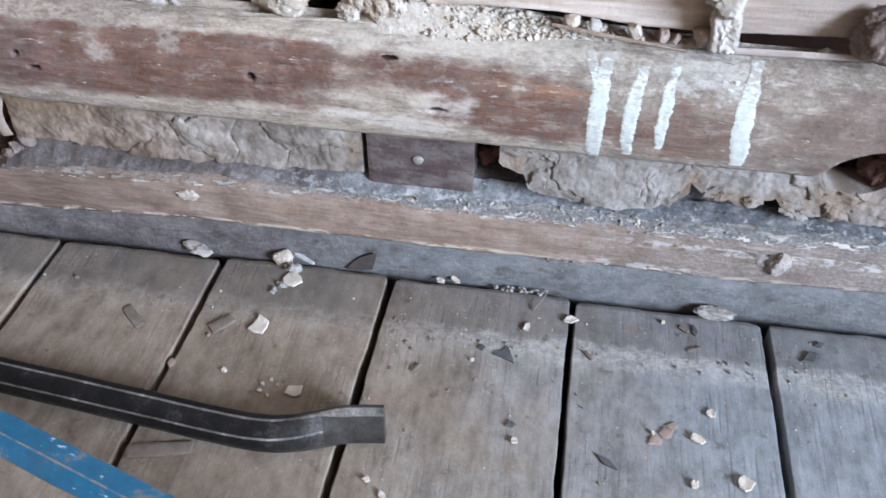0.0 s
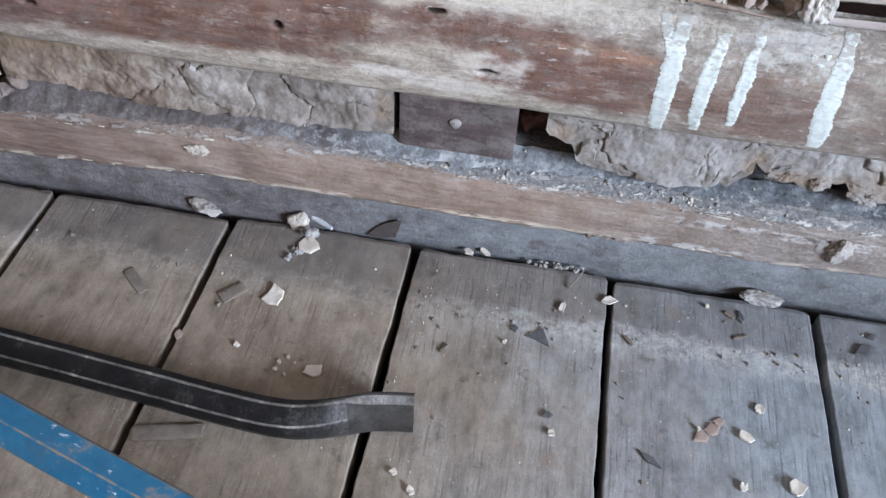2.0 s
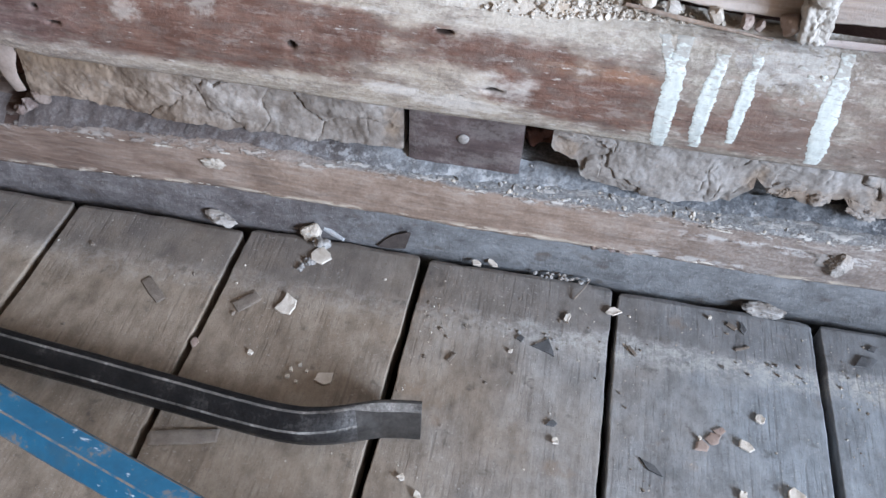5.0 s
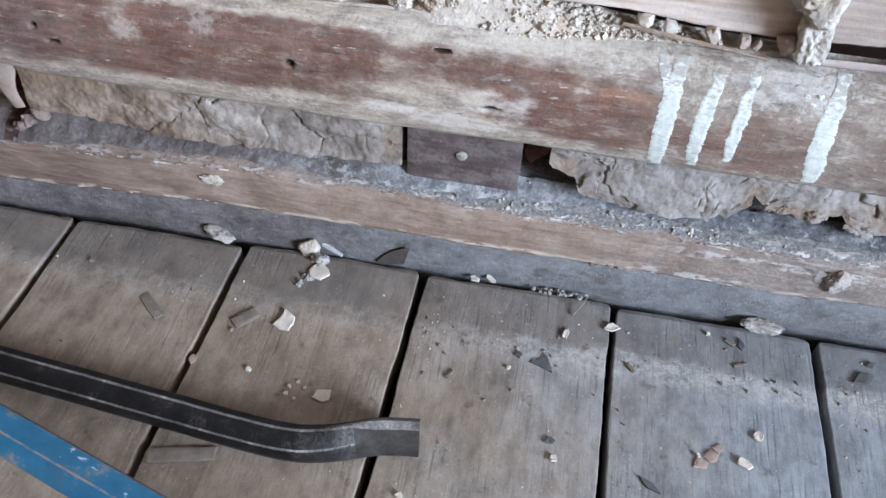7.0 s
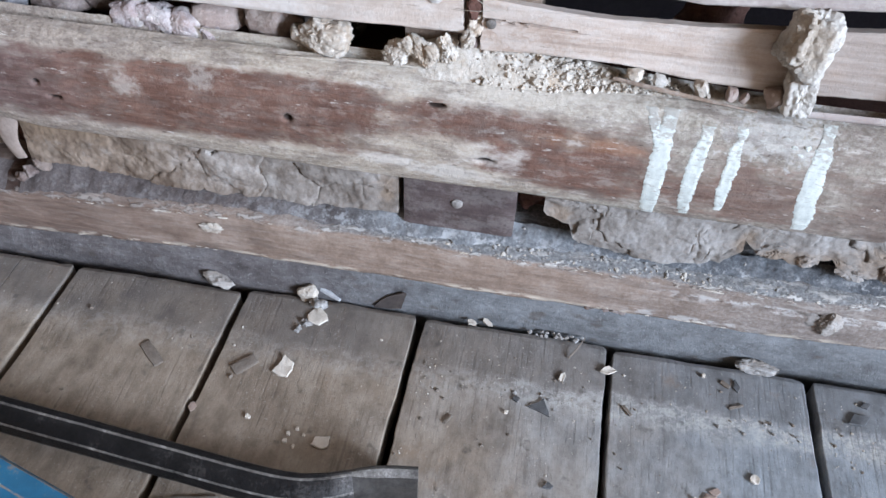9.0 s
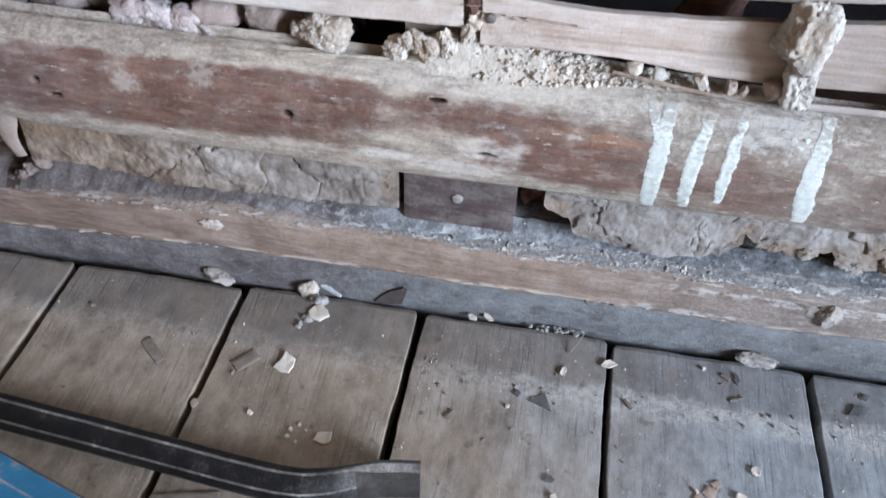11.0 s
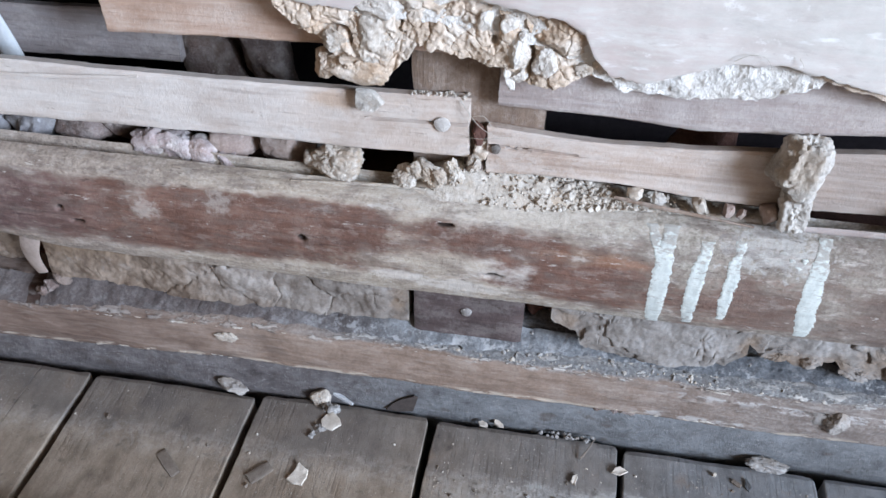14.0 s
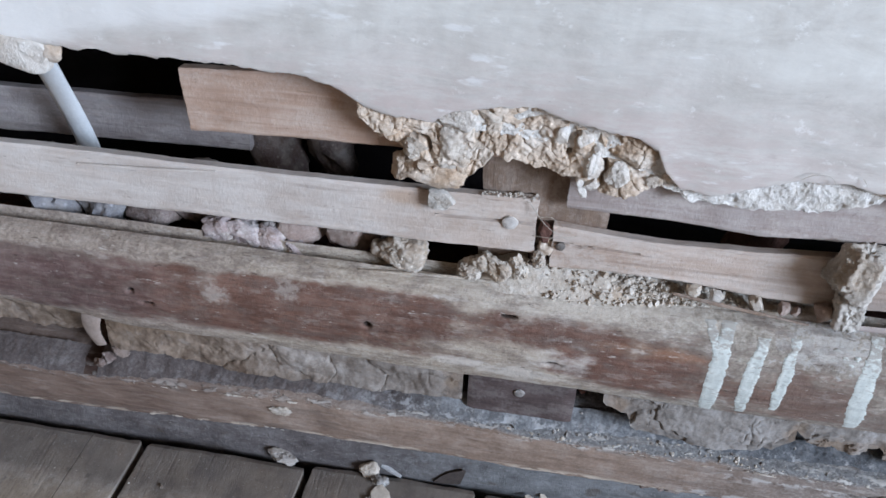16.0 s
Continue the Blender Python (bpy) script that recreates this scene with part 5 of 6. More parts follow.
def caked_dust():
    """Caked mortar dust: brownish grey, turning to a cooler and then darker grey eastwards, chalky along its lip."""
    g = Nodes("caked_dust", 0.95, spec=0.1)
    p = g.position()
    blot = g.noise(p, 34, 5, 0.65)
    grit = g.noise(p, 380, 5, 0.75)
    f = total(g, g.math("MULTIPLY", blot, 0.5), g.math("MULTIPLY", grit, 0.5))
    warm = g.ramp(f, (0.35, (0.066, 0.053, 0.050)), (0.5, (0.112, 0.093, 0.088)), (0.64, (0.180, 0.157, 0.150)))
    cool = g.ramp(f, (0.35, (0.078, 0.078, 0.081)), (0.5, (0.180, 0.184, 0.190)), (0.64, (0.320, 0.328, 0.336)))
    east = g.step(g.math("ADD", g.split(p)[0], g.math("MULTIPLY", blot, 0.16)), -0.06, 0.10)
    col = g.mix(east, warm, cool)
    # darker ramp: shade of the gap under the daub put into the colour
    shaded_grey = g.ramp(f, (0.35, (0.042, 0.043, 0.047)), (0.5, (0.088, 0.092, 0.100)), (0.64, (0.175, 0.181, 0.190)))
    col = g.mix(g.step(g.math("ADD", g.split(p)[0], g.math("MULTIPLY", blot, 0.16)), 0.14, 0.26, 0, 0.85), col, shaded_grey)
    lip = g.step(g.math("ADD", g.split(p)[1], g.math("MULTIPLY", g.math("SUBTRACT", blot, 0.5), 0.012)), 0.0235, 0.0150, 0.25, 1.0)
    chalk = g.math("MULTIPLY", g.math("MULTIPLY", g.step(g.noise(p, 120, 5, 0.7), 0.50, 0.62), lip), g.step(g.split(p)[0], -0.20, 0.02, 0.12, 0.75))
    col = g.mix(chalk, col, (0.44, 0.44, 0.44))
    g.bump(total(g, g.math("MULTIPLY", grit, 0.6), blot, g.noise(p, 140, 4, 0.65)), 0.0008, 0.8)
    return g.colour(col)


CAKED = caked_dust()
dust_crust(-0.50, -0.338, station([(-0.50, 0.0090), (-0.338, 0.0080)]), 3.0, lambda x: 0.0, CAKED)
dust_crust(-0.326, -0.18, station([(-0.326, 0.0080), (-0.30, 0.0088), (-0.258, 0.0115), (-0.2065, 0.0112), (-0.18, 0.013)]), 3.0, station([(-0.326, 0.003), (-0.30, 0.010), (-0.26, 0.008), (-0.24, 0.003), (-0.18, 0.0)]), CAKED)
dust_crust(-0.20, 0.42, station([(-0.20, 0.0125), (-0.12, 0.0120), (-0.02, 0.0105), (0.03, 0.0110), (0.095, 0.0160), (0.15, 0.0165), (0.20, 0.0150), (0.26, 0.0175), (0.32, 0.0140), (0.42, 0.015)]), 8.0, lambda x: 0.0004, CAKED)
for i, (x, y, z, a, b, c) in enumerate(((-0.3215, 0.013, 0.0835, 10, 8, 8), (-0.3150, 0.016, 0.0880, 11, 9, 9), (-0.3050, 0.020, 0.0940, 13, 9, 9))):
    tagged(lump("mortar_lump", (x, y, z), (a / 1000, b / 1000, c / 1000), 260 + i * 2.3, RUBBLE, None, 14 * i, 4, 1.0), "pinkish brown crumb of plaster on the caked dust", "mortar", "plaster crumbs under the rail")
for i, (x, z, a, c) in enumerate(((0.0255, 0.2720, 9, 14), (0.0270, 0.2580, 10, 16), (0.0225, 0.2480, 14, 10))):
    lump("mortar_chunk", (x, 0.022, z), (a / 1000, 0.012, c / 1000), 150 + i * 2.3, (EARTH, LIME_BROWN, RUBBLE)[i], infill, 15 * i, 4, 1.3)
# ---- loose lumps on the rail ----
def loose(name, at, size, seed, material, label, turn=0.0, rough=1.0, boxy=False):
    return tagged(lump(name, at, size, seed, material, None, turn, 5 if max(size) > 0.018 else 3 if max(size) > 0.0105 else 2, rough, boxy), label, "mortar", "loose mortar lumps")


loose("mortar_lump", (-0.066, 0.020, 0.2405), (0.029, 0.022, 0.020), 11.0, LIME, "rough lump of lime mortar under the lath", 5, 1.1, True)
loose("mortar_lump", (-0.084, 0.024, 0.2365), (0.012, 0.012, 0.012), 12.0, LIME, "small crumb of lime mortar on the rail", 0, 1.5, True)
loose("mortar_lump", (0.2100, 0.007, 0.2800), (0.0275, 0.021, 0.036), 58.0, LIME_GREY, "tall block of lime mortar stuck to the laths", 10, 1.25, True)
loose("mortar_lump", (0.2165, 0.010, 0.2500), (0.016, 0.017, 0.030), 14.0, LIME_GREY, "pale lump of mortar standing on the rail", -6, 1.3, True)
loose("mortar_lump", (0.2065, 0.014, 0.2405), (0.013, 0.014, 0.013), 15.0, BROWN_STONE, "brown crumb of mortar beside a taller lump")
loose("mortar_lump", (0.306, 0.008, 0.2500), (0.030, 0.024, 0.034), 17.0, RUBBLE, "brown lump of mortar between rail and lath")
loose("mortar_lump", (-0.2915, 0.002, 0.3735), (0.038, 0.011, 0.021), 18.0, LIME_WHITE, "white slab of broken plaster round the cable", 10, 0.45, True)
loose("mortar_lump", (-0.2705, 0.003, 0.3750), (0.014, 0.010, 0.013), 44.0, LIME_BROWN, "brown torn crumb of plaster beside the cable", 20, 0.8)
for i, (x, z, w) in enumerate(((0.1246, 0.2440, 0.0105), (0.1391, 0.2425, 0.0095), (0.1647, 0.2405, 0.0115), (0.1822, 0.2385, 0.0100), (0.190, 0.2375, 0.007), (0.280, 0.2365, 0.008))):
    loose("mortar_lump", (x, 0.0155, z - 0.0012), (w * 0.9, w * 0.75, w * 0.68), 20 + i, (CRUMB, LIME_GREY, LIME, BROWN_STONE, BROWN_STONE, LIME_GREY)[i], "small angular lump of mortar on the rail", 30 * i, 1.1, True)


def crumbs(name, count, where, size, material, label, seed, stretch=1.0):
    """Many small crumbs in one object, too many to count."""
    rnd = random.Random(seed)
    bm0 = bmesh.new()
    bmesh.ops.create_icosphere(bm0, subdivisions=1, radius=1.0)
    base = [v.co.copy() for v in bm0.verts]
    tri = [tuple(v.index for v in f.verts) for f in bm0.faces]
    bm0.free()
    verts, faces = [], []
    for i in range(count):
        x, y, z = where(rnd)
        s = rnd.uniform(*size) * rnd.choice((0.6, 0.8, 1.0, 1.3))
        a, o = rnd.uniform(0, 6.3), len(verts)
        kx, ky, kz = s * rnd.uniform(0.7, 1.3), s * rnd.uniform(0.7, 1.2), s * rnd.uniform(0.5, 1.0)
        if stretch > 1.0:  # slivers that lie along x
            a, kx, ky, kz = rnd.uniform(-0.1, 0.1), kx * rnd.uniform(1.0, stretch), ky * 0.6, kz * 0.6
        for v in base:
            d = 1 + 0.75 * noise.noise(v * 1.9 + Vector((i * 1.3, 0, 0)))
            p, q = v.x * kx * d, v.y * ky * d
            verts.append((x + p * math.cos(a) - q * math.sin(a), y + p * math.sin(a) + q * math.cos(a), z + v.z * kz * d + kz * 0.4))
        faces += [tuple(o + k for k in t) for t in tri]
    return tagged(mesh(name, verts, faces, material, sharp=12), label, "debris", kind="stuff")


# ---- the heap of crumbled mortar on the rail ----
heap_top = station([(-0.030, 0.2300), (-0.022, 0.2350), (-0.012, 0.2410), (0.005, 0.2475), (0.022, 0.2515), (0.035, 0.2500), (0.060, 0.2450), (0.090, 0.2405), (0.115, 0.2370), (0.150, 0.2345), (0.19, 0.2325), (0.23, 0.231)])
for i, (x, y, z, a) in enumerate(((-0.019, 0.013, 0.2385, 15), (-0.010, 0.016, 0.2440, 13), (-0.001, 0.011, 0.2430, 17), (0.012, 0.013, 0.2465, 15), (0.024, 0.014, 0.2530, 9))):
    tagged(lump("mortar_lump", (x, y, z), (a / 850, 0.014, a / 1150), 141 + i * 2.3, CRUMB if i % 2 else LIME, None, 25 * i, 5, 1.5), "crumbling brown clod of mortar in the heap on the rail", "mortar", "loose mortar lumps")


def heap():
    secs = []
    for x in steps(-0.03, 0.23, 170):
        t = heap_top(x)
        ring = []
        for i in range(15):
            f = i / 14
            y = 0.0300 - 0.0255 * f * (0.35 + 0.65 * min(1.0, (t - 0.2305) / 0.014))
            z = t + (beam_top(y) - 0.0008 - t) * f ** 1.4
            k = math.sin(math.pi * min(1, f * 1.1)) if f < 0.9 else 0.2
            ring.append((x, y, z + k * (0.0024 * fbm(x, y, 0, 50, 3) + 0.0012 * fbm(x, y, 0, 240, 5) + 0.0014 * (cellular(Vector((x * 150, y * 150, 0))) - 0.25) + (0.004 * cellular(Vector((x * 60, y * 60, 2))) if x < 0.02 else 0))))
        ring += [(x, 0.0050, 0.2240), (x, 0.0300, 0.2240)]
        secs.append(ring)
    return tagged(mesh("mortar_heap", *tube(secs), CRUMB), "heap of crumbled pale mortar on the timber rail", "debris", kind="stuff")


def beam_top(y):
    ys, zs = zip(*(FRONT[5:] + [(0.024, 0.2325)]))
    return float(np.interp(y, ys, zs))


heap()


def on_heap(rnd):
    x = min(0.22, max(-0.012, rnd.choice((rnd.gauss(0.090, 0.020), rnd.uniform(0.03, 0.20), rnd.gauss(0.105, 0.025)))))
    t = heap_top(x)
    f = rnd.uniform(0.05, 1.0)
    y = 0.0280 - 0.0240 * f * (0.35 + 0.65 * min(1.0, (t - 0.2305) / 0.014))
    return x, y, t + (beam_top(y) - t) * f ** 1.4 - 0.0006


crumbs("mortar_crumbs", 800, on_heap, (0.0004, 0.0013), CRUMB, "pale crumbs of mortar strewn over the heap and rail", 5)
crumbs("mortar_gravel", 120, lambda r: (lambda p: (max(0.03, min(0.17, p[0])), p[1], p[2] + 0.0002))(on_heap(r)), (0.0012, 0.0027), CRUMB, "coarser pale lumps of mortar lying in the heap", 15)
crumbs("batten_flakes", 75, lambda r: (lambda x, low: (x, 0.0058 if low else 0.0072, (0.0412 if low else 0.0765) + r.uniform(-0.0012, 0.0012) - 0.010 * max(0.0, min(1.0, (-0.16 - x) / 0.2))))(r.choice((r.gauss(-0.17, 0.035), r.gauss(-0.24, 0.03), r.uniform(-0.30, 0.30), r.gauss(0.20, 0.03))), r.random() < 0.55), (0.0005, 0.0016), LIME, "pale splinters and flakes of lime along the batten's edges", 19, 4.0)
crumbs("lath_crumbs", 70, lambda r: (r.uniform(-0.016, 0.018), 0.0185 + 0.005 * r.random(), 0.2962 + 0.0006 * r.random()), (0.0005, 0.0015), LIME, "pale crumbs of lime lying on the lath's top edge", 23)
crumbs("ledge_grit", 620, lambda r: (lambda x, f: (x, 0.0085 + 0.016 * f, 0.0790 + 0.009 * f))(r.choice((r.uniform(0.0, 0.30), r.gauss(0.078, 0.012))), r.random()), (0.0005, 0.0016), CRUMB, "pale crumbs of lime lying along the batten", 16)
crumbs("ledge_crumbs", 420, lambda r: (lambda x, f: (x, 0.0100 + 0.017 * f, 0.0800 + 0.010 * f - 0.0100 * max(0, min(1, (-0.16 - x) / 0.2)) + 0.004 * max(0, min(1, (x - 0.24) / 0.1))))(r.choice((r.uniform(-0.12, 0.36), r.gauss(0.085, 0.02), r.uniform(0.06, 0.34), r.gauss(0.075, 0.012))), r.random()), (0.0006, 0.0020), DUST, "grey crumbs of mortar lying along the batten", 6)


def sweep(points, section, n=10):
    """Rings of an n-sided section along a smooth line of points; section(f) gives its half sizes, width and depth."""
    pts = [Vector(p) for p in points]
    line = []
    for i in range(len(pts) - 1):
        p0, p1, p2, p3 = pts[max(i - 1, 0)], pts[i], pts[i + 1], pts[min(i + 2, len(pts) - 1)]
        for k in range(8):
            t = k / 8
            line.append(0.5 * (2 * p1 + (p2 - p0) * t + (2 * p0 - 5 * p1 + 4 * p2 - p3) * t * t + (3 * p1 - p0 - 3 * p2 + p3) * t ** 3))
    line.append(pts[-1])
    rings = []
    for i, p in enumerate(line):
        d = (line[min(i + 1, len(line) - 1)] - line[max(i - 1, 0)]).normalized()
        side = d.cross(Vector((0, 1, 0))).normalized()
        up = side.cross(d)
        a, b = section(i / (len(line) - 1))
        rings.append([tuple(p + side * a * math.cos(u) + up * b * math.sin(u)) for u in steps(0, 2 * math.pi, n)[:-1]])
    return rings


tagged(mesh("cable", *tube(sweep([(-0.287, 0.010, 0.380), (-0.2970, 0.030, 0.344), (-0.3030, 0.047, 0.308), (-0.3075, 0.061, 0.270), (-0.3100, 0.066, 0.235), (-0.3110, 0.064, 0.200), (-0.3110, 0.062, 0.170)], lambda f: (0.0095 - 0.0010 * f, 0.0036))), CABLE),
       "flat grey sheathed cable hanging inside the broken wall", "cable")


tagged(mesh("peeled_strip", *tube(sweep([(-0.3200, 0.030, 0.160), (-0.3220, 0.025, 0.135), (-0.3250, 0.022, 0.120), (-0.3255, 0.022, 0.108), (-0.3225, 0.0225, 0.0945)], lambda f: (0.0086 - 0.0036 * f * f, 0.0011))), PEEL),
       "curled cream strip hanging beside the clay under the rail", "strip")


def splinter():
    """A long sliver that has lifted off the rail's upper edge."""
    line = [(-0.095, 0.0075, 0.2298), (-0.070, 0.0085, 0.2307), (-0.045, 0.0095, 0.2318), (-0.022, 0.0100, 0.2328), (-0.006, 0.0095, 0.2330)]
    return mesh("splinter", *tube(sweep(line, lambda f: (0.0010 * (0.3 + math.sin(math.pi * min(1.0, 0.1 + 0.85 * f))), 0.0012), 8)), BEAM, rail, "lifted sliver of pale wood")


splinter()
tagged(mesh("splinter", *tube(sweep([(-0.288, 0.0172, 0.2830), (-0.262, 0.0160, 0.2848), (-0.238, 0.0157, 0.2862), (-0.214, 0.0160, 0.2886), (-0.190, 0.0172, 0.2908)], lambda f: (0.0006 + 0.0011 * math.sin(math.pi * min(1.0, f + 0.05)), 0.0009), 8)), LATH, lath_left), "long pale splinter lifted off the lath")
for line, wide, label in (([(0.112, 0.0130, 0.2405), (0.140, 0.0115, 0.2375), (0.170, 0.0105, 0.2345), (0.198, 0.0095, 0.2318)], 0.0015, "thin grey-pink strip of wood lying among the crumbs"),
                          ([(0.226, 0.0090, 0.2350), (0.250, 0.0095, 0.2352), (0.300, 0.0100, 0.2362), (0.360, 0.0100, 0.2375)], 0.0026, "thin pale slat of wood lying on the rail")):
    tagged(mesh("wood_strip", *tube(sweep(line, lambda f, wide=wide: (wide * (0.55 + 0.45 * math.sin(math.pi * min(1.0, 0.15 + f))), 0.0010), 8)), STUD if wide < 0.002 else LATH_PINK), label, "wood strip")
for i, (x, y, z, a, c) in enumerate(((0.2165, -0.0015, 0.2215, 7, 5), (0.2225, -0.0035, 0.2175, 6, 6), (0.2275, -0.0055, 0.2125, 8, 5), (0.2200, -0.0055, 0.2120, 4, 4), (0.2300, -0.0030, 0.2190, 5, 4))):
    lump("lime_crust", (x, y, z), (a / 800, 0.0024, c / 900), 300 + i * 1.7, WHITE_PAINT, rail, 20 * i, 3, 1.1)


def twig(points, r, material, label, category="twig"):
    return tagged(mesh("twig", *tube(sweep(points, lambda f: (r * (1 - 0.5 * f), r * (1 - 0.5 * f)), 6)), material), label, category)


twig([(0.014, 0.016, 0.297), (0.026, 0.011, 0.284), (0.040, 0.010, 0.276)], 0.00028, CHIP_FIBRE, "thin dry fibre at the lath's end")
twig([(0.018, 0.015, 0.272), (0.030, 0.011, 0.275), (0.046, 0.013, 0.277)], 0.00028, CHIP_FIBRE, "thin dry fibre at the lath's end")
twig([(0.022, 0.014, 0.288), (0.029, 0.012, 0.290), (0.034, 0.013, 0.282)], 0.00028, CHIP_FIBRE, "thin dry fibre at the lath's end")
twig([(0.121, -0.016, 0.0012), (0.127, -0.007, 0.0040), (0.132, 0.003, 0.0050)], 0.0008, CHIP_BROWN, "thin dark splinter on the floor boards")

flake("plaster_chip", (-0.0425, 0.0165, 0.2915), (0.0200, 0.0235), 83, LIME_GREY, 0, 96, 0.0050, 5, "angular pale flake of lime stuck to the lath", "plaster chip")

twig([(0.1570, -0.0036, 0.3480), (0.1640, -0.0040, 0.3525), (0.1720, -0.0042, 0.3520), (0.1765, -0.0037, 0.3455)], 0.0002, CHIP_FIBRE, "curled hair sticking out of the plaster", "fibre")
twig([(0.1880, -0.0036, 0.3530), (0.1905, -0.0044, 0.3500), (0.1915, -0.0037, 0.3475)], 0.0002, CHIP_FIBRE, "curled hair sticking out of the plaster", "fibre")

# ---- crowbars ----
SHAFT = [(0.0111, 0.0077), (-0.0012, 0.0135), (-0.0067, 0.0125), (-0.0115, 0.0030), (-0.0110, -0.0077), (-0.0040, -0.0125), (0.0085, -0.0122), (0.0132, 0.0000)]
BLADE = [(0.0058, 0.0030), (0.0030, 0.0118), (-0.0012, 0.0165), (-0.0036, 0.0158), (-0.0010, -0.0150), (0.0014, -0.0165), (0.0072, -0.0165), (0.0090, -0.0135)]


def crowbar():
    """Black eight-sided wrecking bar on its side: straight shaft, bent neck, flat chisel blade on edge."""
    bar = group_thing("crowbar", (0, 0, 0))
    line = [(-0.72, -0.1178), (-0.50, -0.1331), (-0.30, -0.1486), (-0.20, -0.1576), (-0.13, -0.1641), (-0.085, -0.1682), (-0.062, -0.1694), (-0.046, -0.1686), (-0.030, -0.1652), (-0.014, -0.1597), (0.000, -0.1545), (0.014, -0.1518), (0.0280, -0.1500)]
    shape = [0, 0, 0, 0, 0, 0, 0.02, 0.09, 0.30, 0.64, 0.93, 1.0, 1.0]
    rings = []
    dense = []
    for i in range(len(line) - 1):
        for k in range(6):
            f = k / 6
            dense.append((line[i][0] + (line[i + 1][0] - line[i][0]) * f, line[i][1] + (line[i + 1][1] - line[i][1]) * f, shape[i] + (shape[i + 1] - shape[i]) * f))
    dense.append((*line[-1], 1.0))
    xs = [p[0] for p in dense]
    ys = np.array([p[1] for p in dense])
    for _ in range(3):
        ys[1:-1] = (ys[:-2] + 2 * ys[1:-1] + ys[2:]) / 4
    for i, (x, _, b) in enumerate(dense):
        y = float(ys[i])
        j, k = max(i - 1, 0), min(i + 1, len(dense) - 1)
        d = Vector((xs[k] - xs[j], float(ys[k] - ys[j]), 0)).normalized()
        side = Vector((d.y, -d.x, 0))
        ring = []
        corners = []
        ground = max(0.0, min(1.0, (b - 0.60) / 0.32))  # the facet ground on the blade's top starts abruptly
        for c, ((w, h), (w2, h2)) in enumerate(zip(SHAFT, BLADE)):
            f = ground if c == 1 else b
            corners.append(Vector((w + (w2 - w) * f, h + (h2 - h) * f)))
        for c, at in enumerate(corners):
            for to in (corners[c - 1], corners[(c + 1) % len(corners)]):
                q = at + (to - at).normalized() * min(0.0009, 0.3 * (to - at).length)
                ring.append(tuple(Vector((x, y, 0.0128 + 0.0046 * b)) + side * q.x + Vector((0, 0, q.y))))
        rings.append(ring)
    cut = next(i for i, p in enumerate(dense) if p[2] > 0.60)
    mesh("shaft", *tube(rings[:cut + 1]), STEEL, bar, "dark forged steel with worn bright edges", 28, (STEEL_EDGE, 16, (0, 2)))
    mesh("chisel_blade", *tube(rings[cut:]), STEEL_BLADE, bar, "ground flat steel blade", 28, (STEEL_EDGE, 16, (2, 3)))
    return tagged(bar, "black eight-sided steel crowbar lying on the floor boards", "crowbar")


crowbar()


def blue_bar():
    """Blue enamelled hexagonal bar whose bent ends hold the shaft off the boards."""
    bar = group_thing("wrecking_bar", (0, 0, 0))
    k = -0.303
    y_at = lambda x: -0.2205 + k * (x + 0.207)
    rings = []
    stations = [(x, 0.0555, 0.0) for x in steps(-0.60, 0.20, 24)]
    ends = lambda x0, s: [(x0 + s * 0.060 * math.sin(a), 0.0555 - 0.036 * (1 - math.cos(a)), a * s) for a in steps(0, 1.25, 7)[1:]]
    path = [(x, z, a) for x, z, a in reversed(ends(-0.60, -1))] + stations + ends(0.20, 1)
    d0 = Vector((1, k, 0)).normalized()
    side = Vector((-d0.y, d0.x, 0))
    for x, z, a in path:
        d = d0 * math.cos(a) - Vector((0, 0, math.sin(a)))
        up = side.cross(d) * -1
        if up.z < 0:
            up = -up
        ring = []
        for c in range(6):
            for s in (-0.045, 0.045):
                u = radians(60 * c) + s - radians(12)
                ring.append(tuple(Vector((x, y_at(x), z)) + side * 0.0140 * math.cos(u) + up * 0.0140 * math.sin(u)))
        rings.append(ring)
    mesh("shaft", *tube(rings[7:-7]), BLUE, bar, "blue enamel worn to rust along its edges", 28, (BLUE_EDGE, 12, (0, 2, 4, 6, 8, 10)))
    mesh("hooked_end", *tube(rings[:8]), BLUE, bar, "", 28, (BLUE_EDGE, 12, (0, 2, 4, 6, 8, 10)))
    mesh("hooked_end", *tube(rings[-8:]), BLUE, bar, "", 28, (BLUE_EDGE, 12, (0, 2, 4, 6, 8, 10)))
    return tagged(bar, "blue enamelled hexagonal wrecking bar, chipped and rusty at its edges", "wrecking bar")


blue_bar()

# ---- debris on the boards ----
CHIPS = [(-0.092, -0.068, 19, 17, 2), (-0.082, -0.014, 17, 18, 5), (0.055, 0.006, 12, 6, 7), (0.256, -0.095, 7, 8, 8), (0.246, -0.119, 9, 11, 9), (0.242, -0.155, 7, 6, 10), (0.276, -0.149, 11, 12, 11), (-0.047, -0.125, 14, 12, 12),
         (0.118, -0.140, 6, 6, 13), (0.152, -0.022, 7, 12, 14), (0.118, -0.034, 6, 11, 15), (-0.351, -0.089, 9, 16, 16), (0.022, -0.187, 5, 6, 17), (0.035, -0.197, 7, 6, 18)]
for x, y, w, d, s in CHIPS:
    flake("plaster_chip", (x, y, 0.0002), (w / 900, d / 900), s, CHIP_WHITE, 47 * s, 3 if s % 2 else -3, 0.0020 if w > 8 else 0.0018, 5 + s % 3, "broken chip of cream plaster lying on the boards", "plaster chip", "plaster chips on the floor", curl=0.0016)
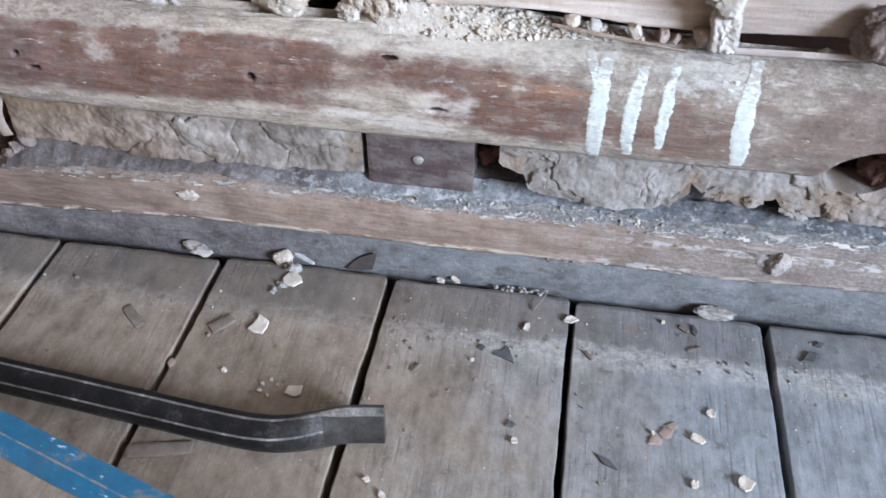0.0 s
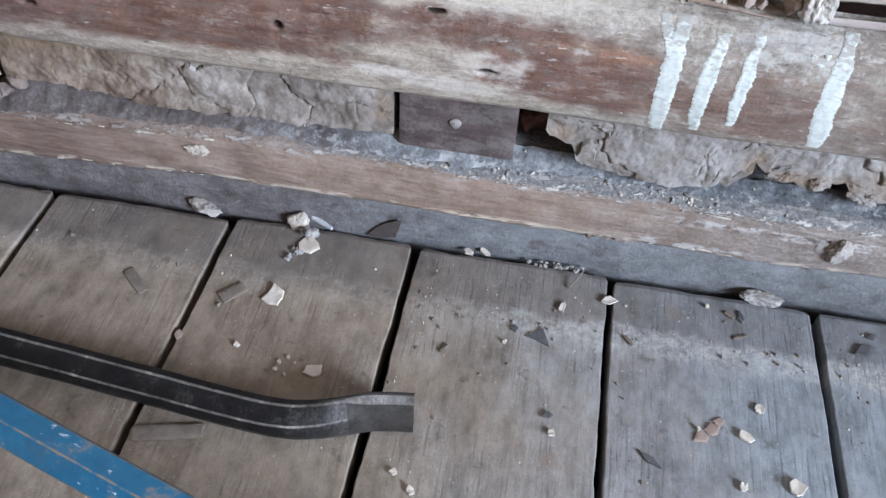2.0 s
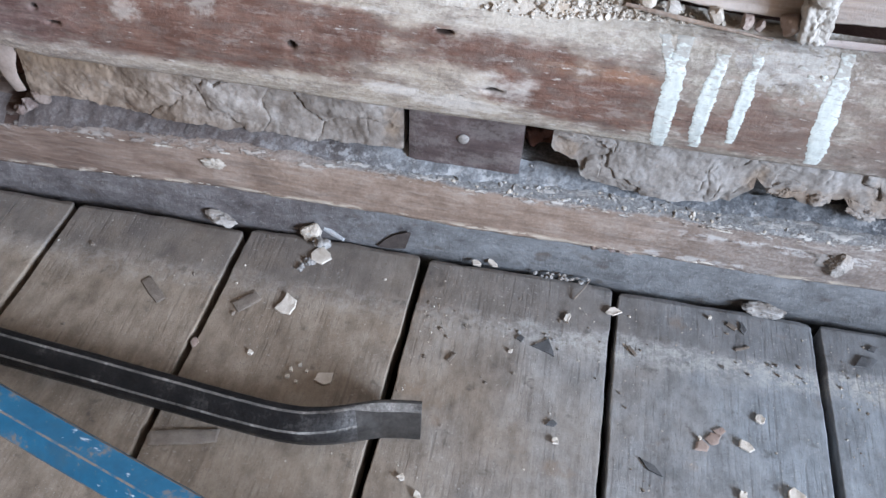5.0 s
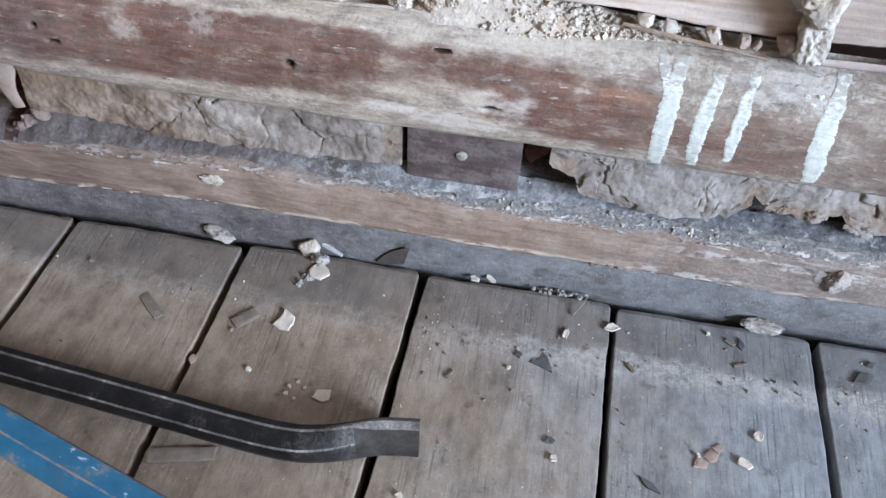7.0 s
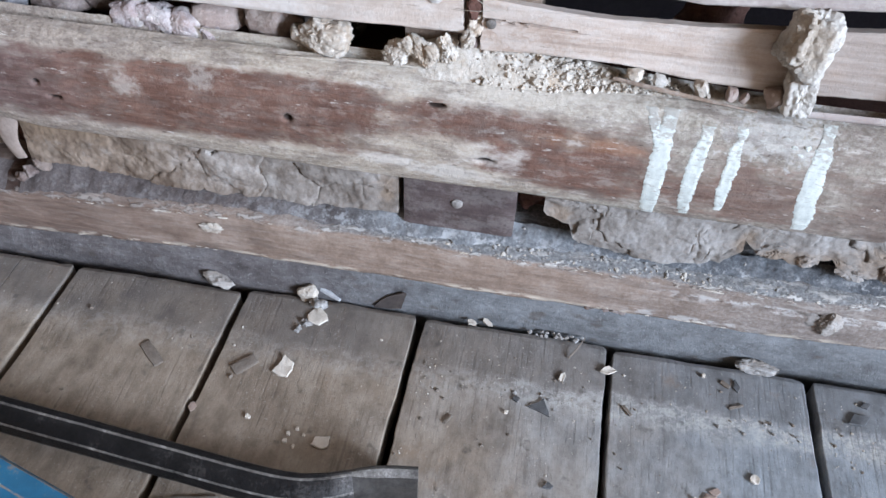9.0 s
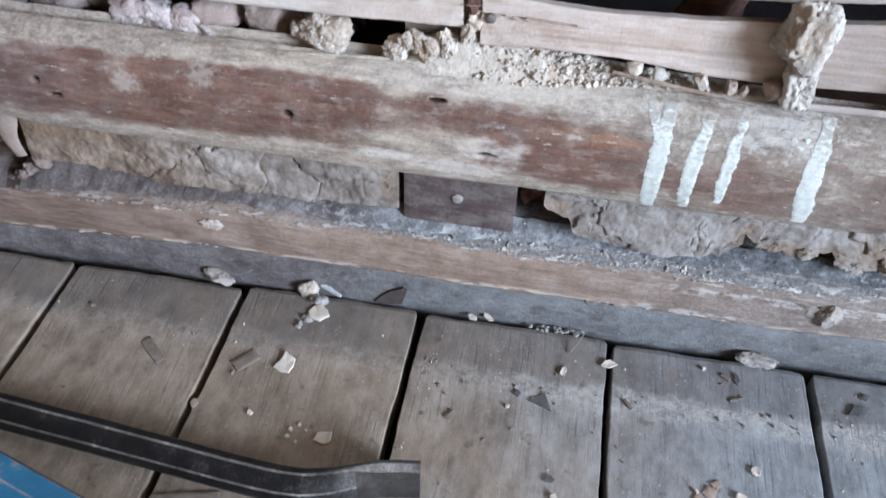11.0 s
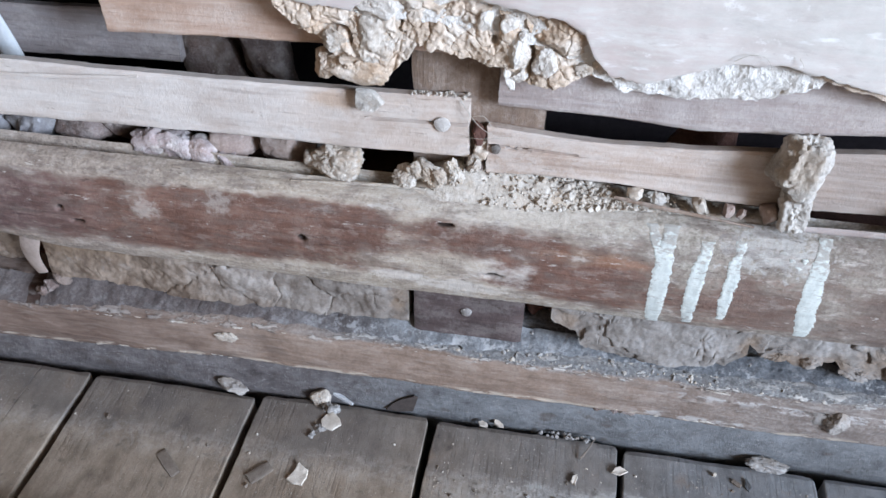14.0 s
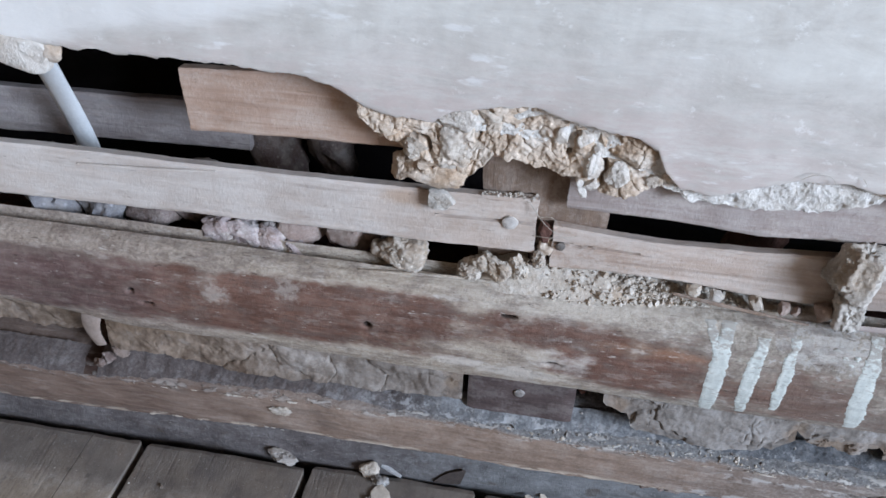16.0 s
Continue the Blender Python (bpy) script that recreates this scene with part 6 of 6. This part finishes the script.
for x, y, s, k in ((-0.072, -0.122, 4, 31), (-0.067, -0.117, 3, 32), (-0.061, -0.121, 3, 33), (-0.073, -0.128, 4, 34), (-0.105, -0.114, 4, 35), (0.079, -0.074, 3, 36), (0.225, -0.012, 4, 37), (0.215, -0.118, 4, 38), (-0.066, -0.131, 3, 39), (0.042, 0.004, 8, 40)):
    flake("plaster_chip", (x, y, 0.0), (s / 900, s / 1000), k, CHIP_WHITE, 31 * k, 0, 0.0022, 5, "tiny crumb of cream plaster on the boards", "plaster chip", "plaster crumbs on the floor")
for x, y, w, d, s, t in ((0.103, -0.065, 22, 16, 51, -30), (0.085, -0.061, 7, 7, 52, 0), (0.337, -0.030, 20, 11, 53, 20), (0.345, -0.016, 10, 6, 54, 10), (0.249, -0.017, 6, 12, 55, 15), (0.183, -0.147, 19, 6, 56, -40), (0.114, -0.127, 9, 6, 57, 20)):
    flake("dark_flake", (x, y, 0.0002), (w / 1000, d / 1000), s, CHIP_DARK, t, 2, 0.0014, 3 if s == 51 else 4, "dark grey slate-like flake on the boards", "flake", "dark flakes on the floor")
for x, y, w, d, s, t in ((-0.196, -0.074, 26, 9, 61, -42), (-0.123, -0.070, 20, 11, 62, 48), (0.167, -0.055, 10, 3, 63, -50), (0.248, -0.036, 12, 2, 64, 25), (0.241, -0.017, 8, 4, 65, -35), (0.038, -0.088, 9, 2, 66, 60), (-0.126, -0.187, 46, 11, 67, 14)):
    flake("wood_sliver", (x, y, 0.0002), (w / 1000, d / 1000), s, CHIP_BROWN, t, 3, 0.0013, 5, "thin brown sliver of wood or bark on the boards", "wood sliver", "wood slivers on the floor", square=True)
for x, y, w, d, k, t in ((0.2245, -0.1165, 15, 12, 73, 40), (0.2165, -0.1235, 12, 12, 74, 80), (0.2290, -0.1100, 9, 7, 71, 20)):
    flake("brick_flake", (x, y, 0.0), (w / 1000, d / 1000), k, CHIP_RED, t, 0, 0.0010, 5, "reddish flake of brick crumbled on the boards", "flake", "brick flakes on the floor")
# dark wedge-shaped mark on the sole timber, built as a thin flat piece
chip = [(-0.0400, -0.0005), (-0.0340, 0.0080), (-0.0270, 0.0145), (-0.0160, 0.0200), (-0.0128, 0.0190), (-0.0150, 0.0100), (-0.0170, 0.0020), (-0.0280, -0.0005)]
tagged(mesh("wood_sliver", *tube([[(x, 0.0060 + 0.075 * z + k, z) for x, z in chip] for k in (0.0, 0.0006, 0.0014)]), DARK_MARK), "dark wedge-shaped mark on the sole timber, built as a thin flat piece", "wood sliver")
flake("brick_flake", (-0.148, -0.112, -0.0030), (0.007, 0.010), 72, CHIP_RED, 20, 0, 0.0030, 6, "reddish crumb of brick caught in a board joint", "flake")


for at, spread, count, size, seed, material, label in (
        ((-0.086, -0.005, 0.0035), (0.010, 0.008, 0.003), 4, 0.008, 33.0, DUST, "grey lump of mortar beside a plaster chip"),
        ((-0.089, -0.028, 0.0012), (0.010, 0.014, 0.001), 6, 0.005, 34.0, DUST, "small grey crumbs of mortar on the boards"),
        ((0.108, 0.004, 0.0010), (0.046, 0.004, 0.001), 22, 0.0028, 36.0, DUST, "row of pale mortar crumbs along the boards' end"),
        ((0.100, -0.058, 0.0006), (0.050, 0.016, 0.000), 6, 0.0022, 41.0, DUST, "scatter of pale mortar crumbs on the boards"),
        ((0.262, -0.052, 0.0006), (0.060, 0.016, 0.000), 9, 0.0022, 42.0, DUST, "scatter of pale mortar crumbs on the boards")):
    heaped = tagged(cluster("mortar_lump" if size > 0.006 else "mortar_crumbs", at, spread, count, size, seed, material), label, "mortar")
    tagged(heaped, group="mortar lumps on the floor") if size > 0.006 else tagged(heaped, kind="stuff")
tagged(lump("mortar_lump", (-0.171, 0.004, 0.0040), (0.021, 0.012, 0.011), 31.0, TAN_DUST, None, 12, 5, 1.1), "tan lump of mortar at the boards' end", "mortar", "mortar lumps on the floor")
tagged(lump("mortar_lump", (-0.094, 0.004, 0.0055), (0.015, 0.009, 0.013), 32.0, LIME, None, -20, 5, 0.9, True), "brown broken lump of mortar at the boards' end", "mortar", "mortar lumps on the floor")
tagged(lump("mortar_lump", (0.268, 0.003, 0.0020), (0.036, 0.011, 0.010), 36.5, DUST, None, 2, 5, 1.5), "long grey lump of mortar wedged at the boards' end", "mortar", "mortar lumps on the floor")
tagged(lump("mortar_lump", (0.298, 0.004, 0.0630), (0.017, 0.010, 0.017), 47.0, TAN_DUST, None, 0, 5, 1.1), "grey lump of mortar stuck to the batten", "mortar")
tagged(lump("mortar_lump", (0.286, 0.0065, 0.0635), (0.018, 0.006, 0.014), 38.0, CLAY, None, 0, 4, 1.0), "brown lump of mortar stuck to the batten", "mortar")
tagged(lump("mortar_lump", (-0.166, 0.0058, 0.0650), (0.016, 0.004, 0.009), 39.0, LIME, None, 0, 5, 2.0), "flattened brown dab of mortar on the batten", "mortar")
for x, z, a, c, k in ((0.1290, 0.0400, 7, 11, 171.0), (0.1415, 0.0385, 6, 5, 173.0), (0.1520, 0.0380, 12, 5, 175.0)):
    tagged(lump("mortar_lump", (x, 0.0085, z), (a / 1000, 0.006, c / 1000), k, RUBBLE, None, 0, 4, 1.6), "brown crumb caught under the batten's lower edge", "mortar", "crumbs under the batten")
tagged(mesh("screw", *tube(sweep([(-0.084, 0.011, 0.0060), (-0.076, 0.007, 0.0050), (-0.067, 0.003, 0.0045)], lambda f: (0.0030 - 0.0016 * f, 0.0030 - 0.0016 * f), 8)), ZINC), "short shiny zinc screw lying at the boards' end", "screw")


def on_floor(rnd):
    y = rnd.choice((rnd.uniform(-0.22, -0.01), rnd.gauss(-0.052, 0.010), rnd.uniform(-0.12, -0.01)))
    y = min(y, -0.004)
    x = rnd.choice((rnd.uniform(-0.36, 0.38), rnd.uniform(0.0, 0.36)))
    for gap in (-0.2965, -0.147, 0.0, 0.1528, 0.3056):
        if abs(x - gap - lean_at(gap) * y) < 0.0075:
            x += 0.016
    return x, y, -0.0006


crumbs("floor_crumbs", 330, on_floor, (0.0003, 0.0009), CRUMB, "fine pale crumbs of lime scattered over the boards", 8)
crumbs("floor_grit", 90, on_floor, (0.0005, 0.0015), CHIP_BROWN, "fine dark grit scattered over the boards", 9)
